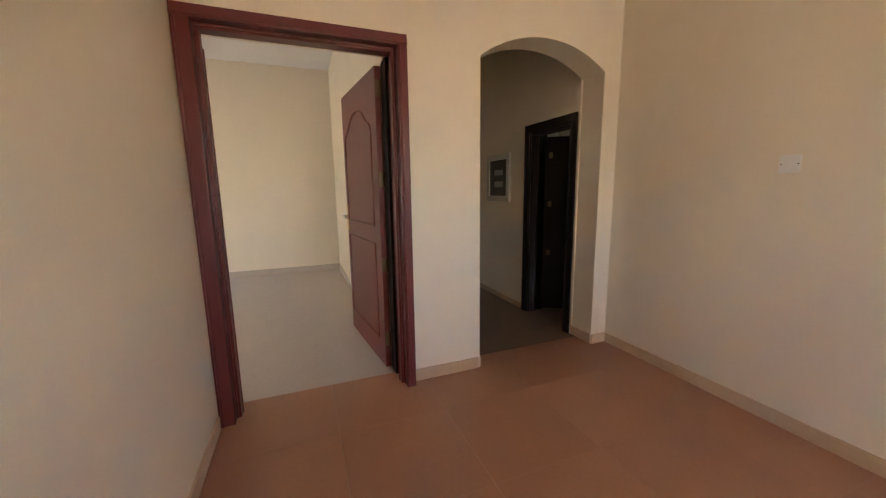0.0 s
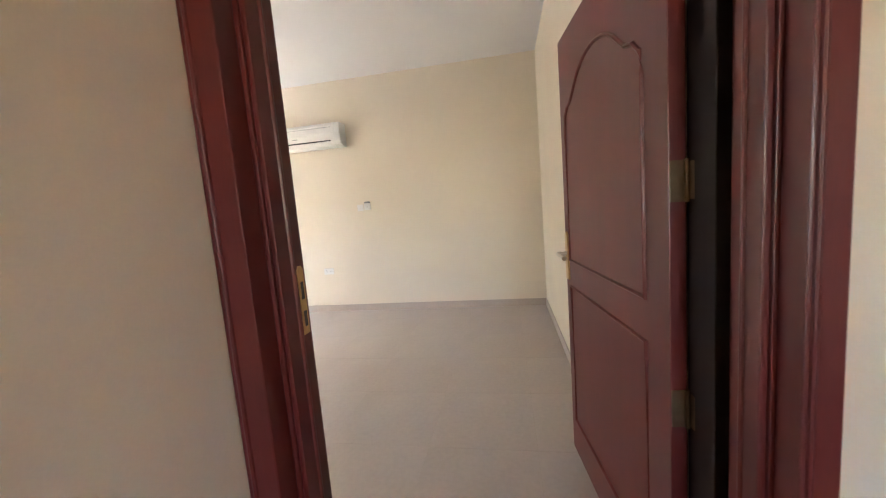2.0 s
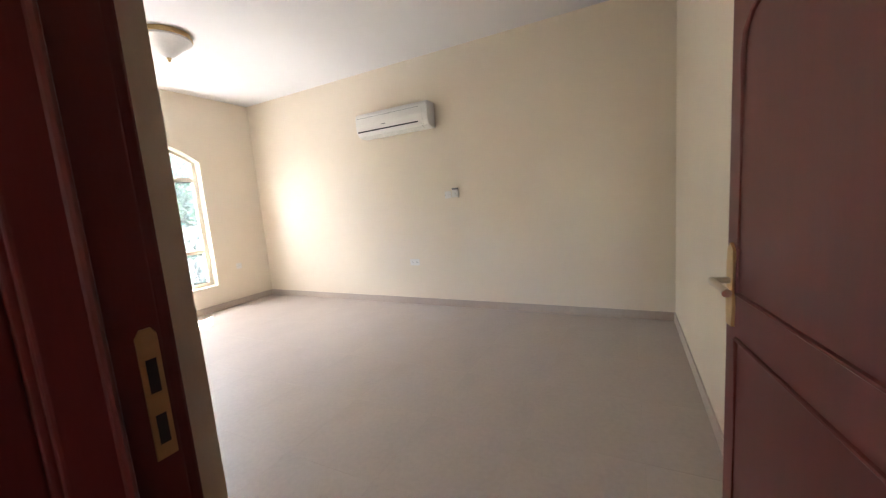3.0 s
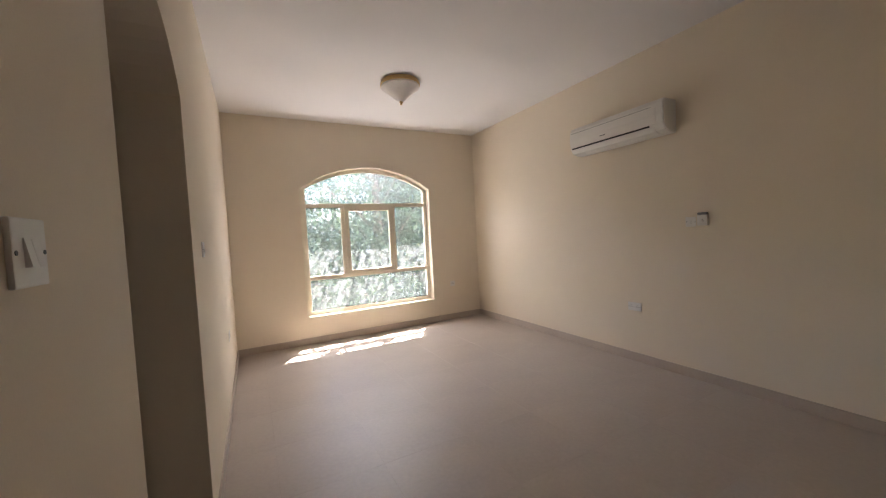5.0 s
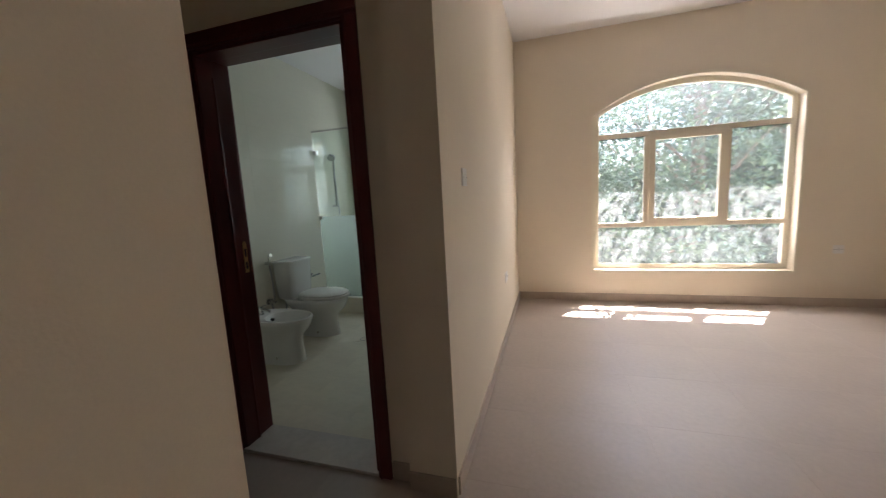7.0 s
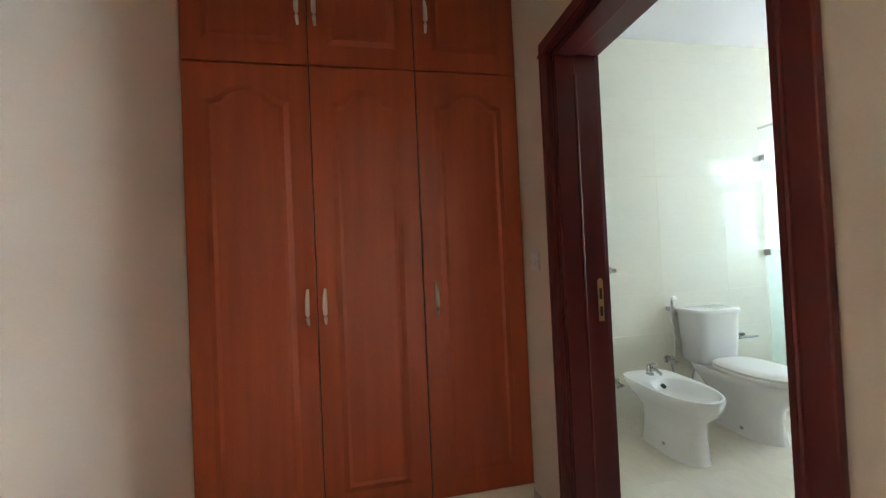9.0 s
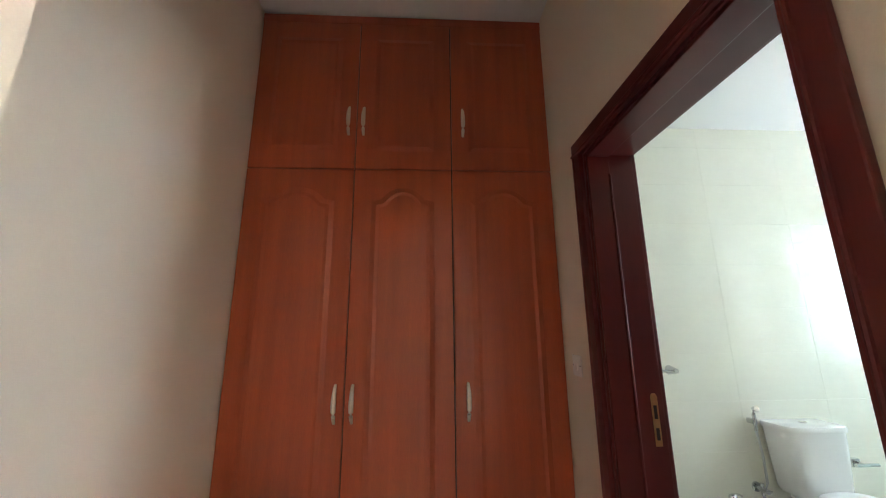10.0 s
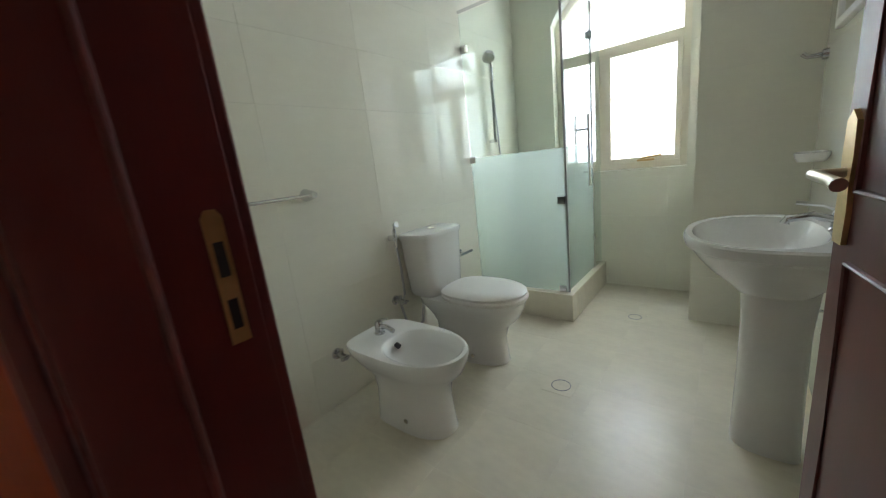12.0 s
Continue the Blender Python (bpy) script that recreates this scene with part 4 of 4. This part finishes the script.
for z in (1.31, 1.94):
    bm = B()
    tube(bm, [(0, 0, z), (0.06, 0, z)], 0.014, n=10)
    part("bracket", bm, CHROME, sr)
bm = B()
tube(bm, [(0.06, 0.0, 1.76), (0.085, -0.045, 1.86), (0.11, -0.10, 1.915)], 0.013, n=10)
tube(bm, [(0.10, -0.105, 1.93), (0.115, -0.125, 1.905), (0.12, -0.135, 1.89)], 0.045, n=16, radii=[0.025, 0.05, 0.046])
part("hand_shower", bm, CHROME, sr, "", True)
bm = B()
tube(bm, [(0.06, 0, 1.76), (0.065, 0.012, 1.5), (0.07, 0.03, 1.2), (0.065, 0.05, 0.95), (0.04, 0.04, 0.88), (0.03, 0.02, 1.0)], 0.007, n=8)
part("hose", bm, RUBBER, sr, "", True)
bm = B()
tube(bm, [(0.045, -0.09, 1.05), (0.045, 0.13, 1.05)], 0.022, n=12)
tube(bm, [(0.0, 0.02, 1.05), (0.05, 0.02, 1.05)], 0.016, n=12)
part("mixer", bm, CHROME, sr, "", True)


# ---- trees outside the window ----
def tree(x, y, height, spread, seed, leaves, name="tree", label="leafy garden tree with dense small leaves"):
    rng = np.random.default_rng(seed)
    t = thing(name, label, name, "garden trees", Matrix.Translation((x, y, -0.45)))
    bm = B()
    pts = [(0.05 * math.sin(k), 0.05 * math.cos(2 * k), height * 0.62 * k / 6) for k in range(7)]
    tube(bm, pts, 0.1, n=10, radii=[r * height / 4.8 for r in (0.14, 0.12, 0.11, 0.095, 0.08, 0.06, 0.035)])
    part("trunk", bm, BARK, t, "", True)
    tips = []
    for i in range(13):
        a, z0 = rng.uniform(0, 6.28), height * rng.uniform(0.04, 0.55)
        ln, up = spread * rng.uniform(0.7, 1.0), height * rng.uniform(0.08, 0.4)
        bm = B()
        line = [(ln * k / 4 * math.cos(a + 0.15 * k), ln * k / 4 * math.sin(a + 0.15 * k), z0 + up * (k / 4) ** 0.8) for k in range(5)]
        tube(bm, line, 0.03, n=6, radii=[0.04, 0.032, 0.024, 0.016, 0.008])
        part("limb", bm, BARK, t, "", True)
        tips += line[1:]
    tips += [(0, 0, height * f) for f in (0.5, 0.62, 0.75)]
    tips = np.array(tips)
    c = tips[rng.integers(0, len(tips), leaves)] + rng.normal(0, 1, (leaves, 3)) * (spread * 0.26, spread * 0.26, height * 0.085)
    c[:, 2] = np.clip(c[:, 2], 0.25, None)
    u = rng.normal(0, 1, (leaves, 3))
    u /= np.linalg.norm(u, axis=1)[:, None]
    w = np.cross(u, rng.normal(0, 1, (leaves, 3)))
    w /= np.linalg.norm(w, axis=1)[:, None]
    s = rng.uniform(0.03, 0.06, (leaves, 1))
    v = np.stack([c - u * s, c + w * s * 0.5, c + u * s, c - w * s * 0.5], 1).reshape(-1, 3)
    me = bpy.data.meshes.new("crown")
    me.from_pydata(v.tolist(), [], [(4 * k, 4 * k + 1, 4 * k + 2, 4 * k + 3) for k in range(leaves)])
    me.materials.append(LEAF)
    cr = new("crown", me)
    cr.parent = t
    tagged(cr, "crown of small green leaves", kind="stuff")
    return t


for i, (x, y, h, sp) in enumerate(((0.2, 9.0, 4.6, 1.6), (2.9, 8.7, 6.1, 1.7), (4.4, 9.2, 4.7, 1.7), (6.5, 9.6, 4.8, 1.8), (1.3, 11.4, 5.6, 2.0), (4.2, 11.8, 5.8, 2.1), (7.2, 12.0, 5.6, 2.1), (-2.2, 10.0, 4.8, 1.8), (-2.6, 8.9, 5.4, 1.5), (4.0, 9.8, 8.6, 2.0), (0.0, 12.6, 5.4, 2.3), (2.8, 13.0, 6.0, 2.4), (5.8, 13.2, 6.0, 2.4), (8.6, 13.0, 5.6, 2.3), (-3.0, 12.4, 5.4, 2.3))):
    tree(x, y, h, sp, 11 + i, 11000)
for i, (x, y, h, sp) in enumerate(((0.6, 8.1, 1.9, 0.9), (1.9, 7.9, 1.7, 0.9), (3.1, 8.2, 2.0, 0.9), (4.5, 8.2, 1.8, 0.95), (6.0, 8.5, 2.0, 1.0), (-0.7, 8.3, 1.9, 0.9))):
    tree(x, y, h, sp, 41 + i, 4500, "shrub", "dense leafy garden shrub")
bm = B()
box(bm, -14, 18, 14.5, 14.8, -0.45, 2.1)
structure("garden_wall", bm, RENDER_OUT, "rendered boundary wall behind the garden trees", "wall")


# ---- floors and tiles ----
def tile_mesh(name, w, d, material, t=0.008, joint=0.0010, axis="z"):
    bm = B()
    e, c = joint / 2, 0.0003
    if axis == "z":
        lo = [(e, e, -t), (w - e, e, -t), (w - e, d - e, -t), (e, d - e, -t)]
        mi = [(p[0], p[1], -c) for p in lo]
        hi = [(e + c, e + c, 0), (w - e - c, e + c, 0), (w - e - c, d - e - c, 0), (e + c, d - e - c, 0)]
    else:
        lo = [(e, 0, e), (w - e, 0, e), (w - e, 0, d - e), (e, 0, d - e)]
        mi = [(p[0], t - c, p[2]) for p in lo]
        hi = [(e + c, t, e + c), (w - e - c, t, e + c), (w - e - c, t, d - e - c), (e + c, t, d - e - c)]
    loft(bm, [lo, mi, hi], cap0=False)
    return finish(name, bm, material)


def spans(a, b, step, off=0.0):
    cuts = [a]
    c = a + (off or step)
    while c < b - 0.02:
        cuts.append(c)
        c += step
    return list(zip(cuts, cuts[1:] + [b]))


def tiled_floor(name, x0, x1, y0, y1, step, material, grout, label, z=0.0, off=(0.0, 0.0), joint=0.001):
    bm = B()
    box(bm, x0, x1, y0, y1, z - 0.12, z - 0.0007)
    fl = structure(name, bm, grout, label, "floor")
    cache = {}
    for a, b in spans(x0, x1, step, off[0]):
        for c, e in spans(y0, y1, step, off[1]):
            key = (round(b - a, 4), round(e - c, 4))
            if key not in cache:
                cache[key] = tile_mesh("tile", *key, material, joint=joint)
            ob = new("tile", cache[key])
            ob.location = (a, c, z)
            ob.parent = fl
    return fl


tiled_floor("floor", -0.06, 3.73, -0.03, 5.85, 0.6, TILE, GROUT, "large beige ceramic floor tiles in the bedroom", off=(0.36, 0.35))
tiled_floor("floor_alcove", -1.606, -0.06, 1.1, 2.65, 0.6, TILE, GROUT, "large beige ceramic floor tiles in the wardrobe alcove", off=(0.35, 0.45))
tiled_floor("floor_hall", -5.0, -0.06, -1.79, 1.019, 0.6, HALL_TILE, GROUT, "glossy terracotta-brown floor tiles in the hall", off=(0.2, 0.4))
tiled_floor("floor_lobby", -0.06, 2.2, -3.2, -0.23, 0.6, LOBBY_TILE, GROUT, "floor tiles in the entrance lobby, coloured dark brown for its dimness", off=(0.3, 0.3))
tiled_floor("floor_bathroom", -2.3, -0.40, 2.85, 5.85, 0.4, BATHTILE, BGROUT, "ivory marbled floor tiles in the bathroom", off=(0.3, 0.25), joint=0.0006)


def tiled_wall(parent_name, way, d, a0, a1, z0, z1, tw=0.6, th=0.3, openings=()):
    """Wall tiles on a bathroom face that looks along way, at d; openings: (from, to, low, high), where tiles are cut or left out."""
    fl = bpy.data.objects[parent_name]
    cache = {}
    for r, (za, zb) in enumerate(spans(z0, z1, th)):
        cuts = spans(a0, a1, tw)
        pieces = []
        for a, b in cuts:
            todo = [(a, b, za, zb)]
            for oa, ob_, oz0, oz1 in openings:
                nxt = []
                for p, q, s, t in todo:
                    if q <= oa or p >= ob_ or t <= oz0 or s >= oz1:
                        nxt.append((p, q, s, t))
                        continue
                    if p < oa:
                        nxt.append((p, oa, s, t))
                    if q > ob_:
                        nxt.append((ob_, q, s, t))
                    m0, m1 = max(p, oa), min(q, ob_)
                    if s < oz0:
                        nxt.append((m0, m1, s, oz0))
                    if t > oz1:
                        nxt.append((m0, m1, oz1, t))
                todo = nxt
            pieces += todo
        for p, q, s, t in pieces:
            if q - p < 0.012 or t - s < 0.012:
                continue
            key = (round(q - p, 4), round(t - s, 4))
            if key not in cache:
                cache[key] = tile_mesh("tile", *key, WALLTILE, 0.002, 0.0004, "y")
            ob = new("tile", cache[key])
            ob.matrix_world = {"n": Matrix.Translation((p, d, s)), "s": Matrix.Translation((q, d, s)) @ pose(0, 0, 0, 0, 0, 180),
                               "e": Matrix.Translation((d, q, s)) @ pose(0, 0, 0, 0, 0, -90), "w": Matrix.Translation((d, p, s)) @ pose(0, 0, 0, 0, 0, 90)}[way]
            ob.parent = fl


tiled_wall("wall_bath_west", "e", -2.302, 2.85, 5.85, 0, 2.86)
tiled_wall("wall_bath_east", "w", -0.398, 2.85, 5.31, 0, 2.86)
tiled_wall("wall_bath_column", "s", 5.312, -0.9, -0.40, 0, 2.86)
tiled_wall("wall_bath_column", "w", -0.9, 5.31, 5.85, 0, 2.86)
tiled_wall("wall_bath_north", "s", 5.852, -2.3, -0.906, 0, 2.86, openings=[(-1.95, -0.986, 0.965, 2.47)])
tiled_wall("wall_bath_south", "n", 2.848, -2.3, -0.40, 0, 2.86, openings=[(-1.35, -0.35, 0, 2.18)])
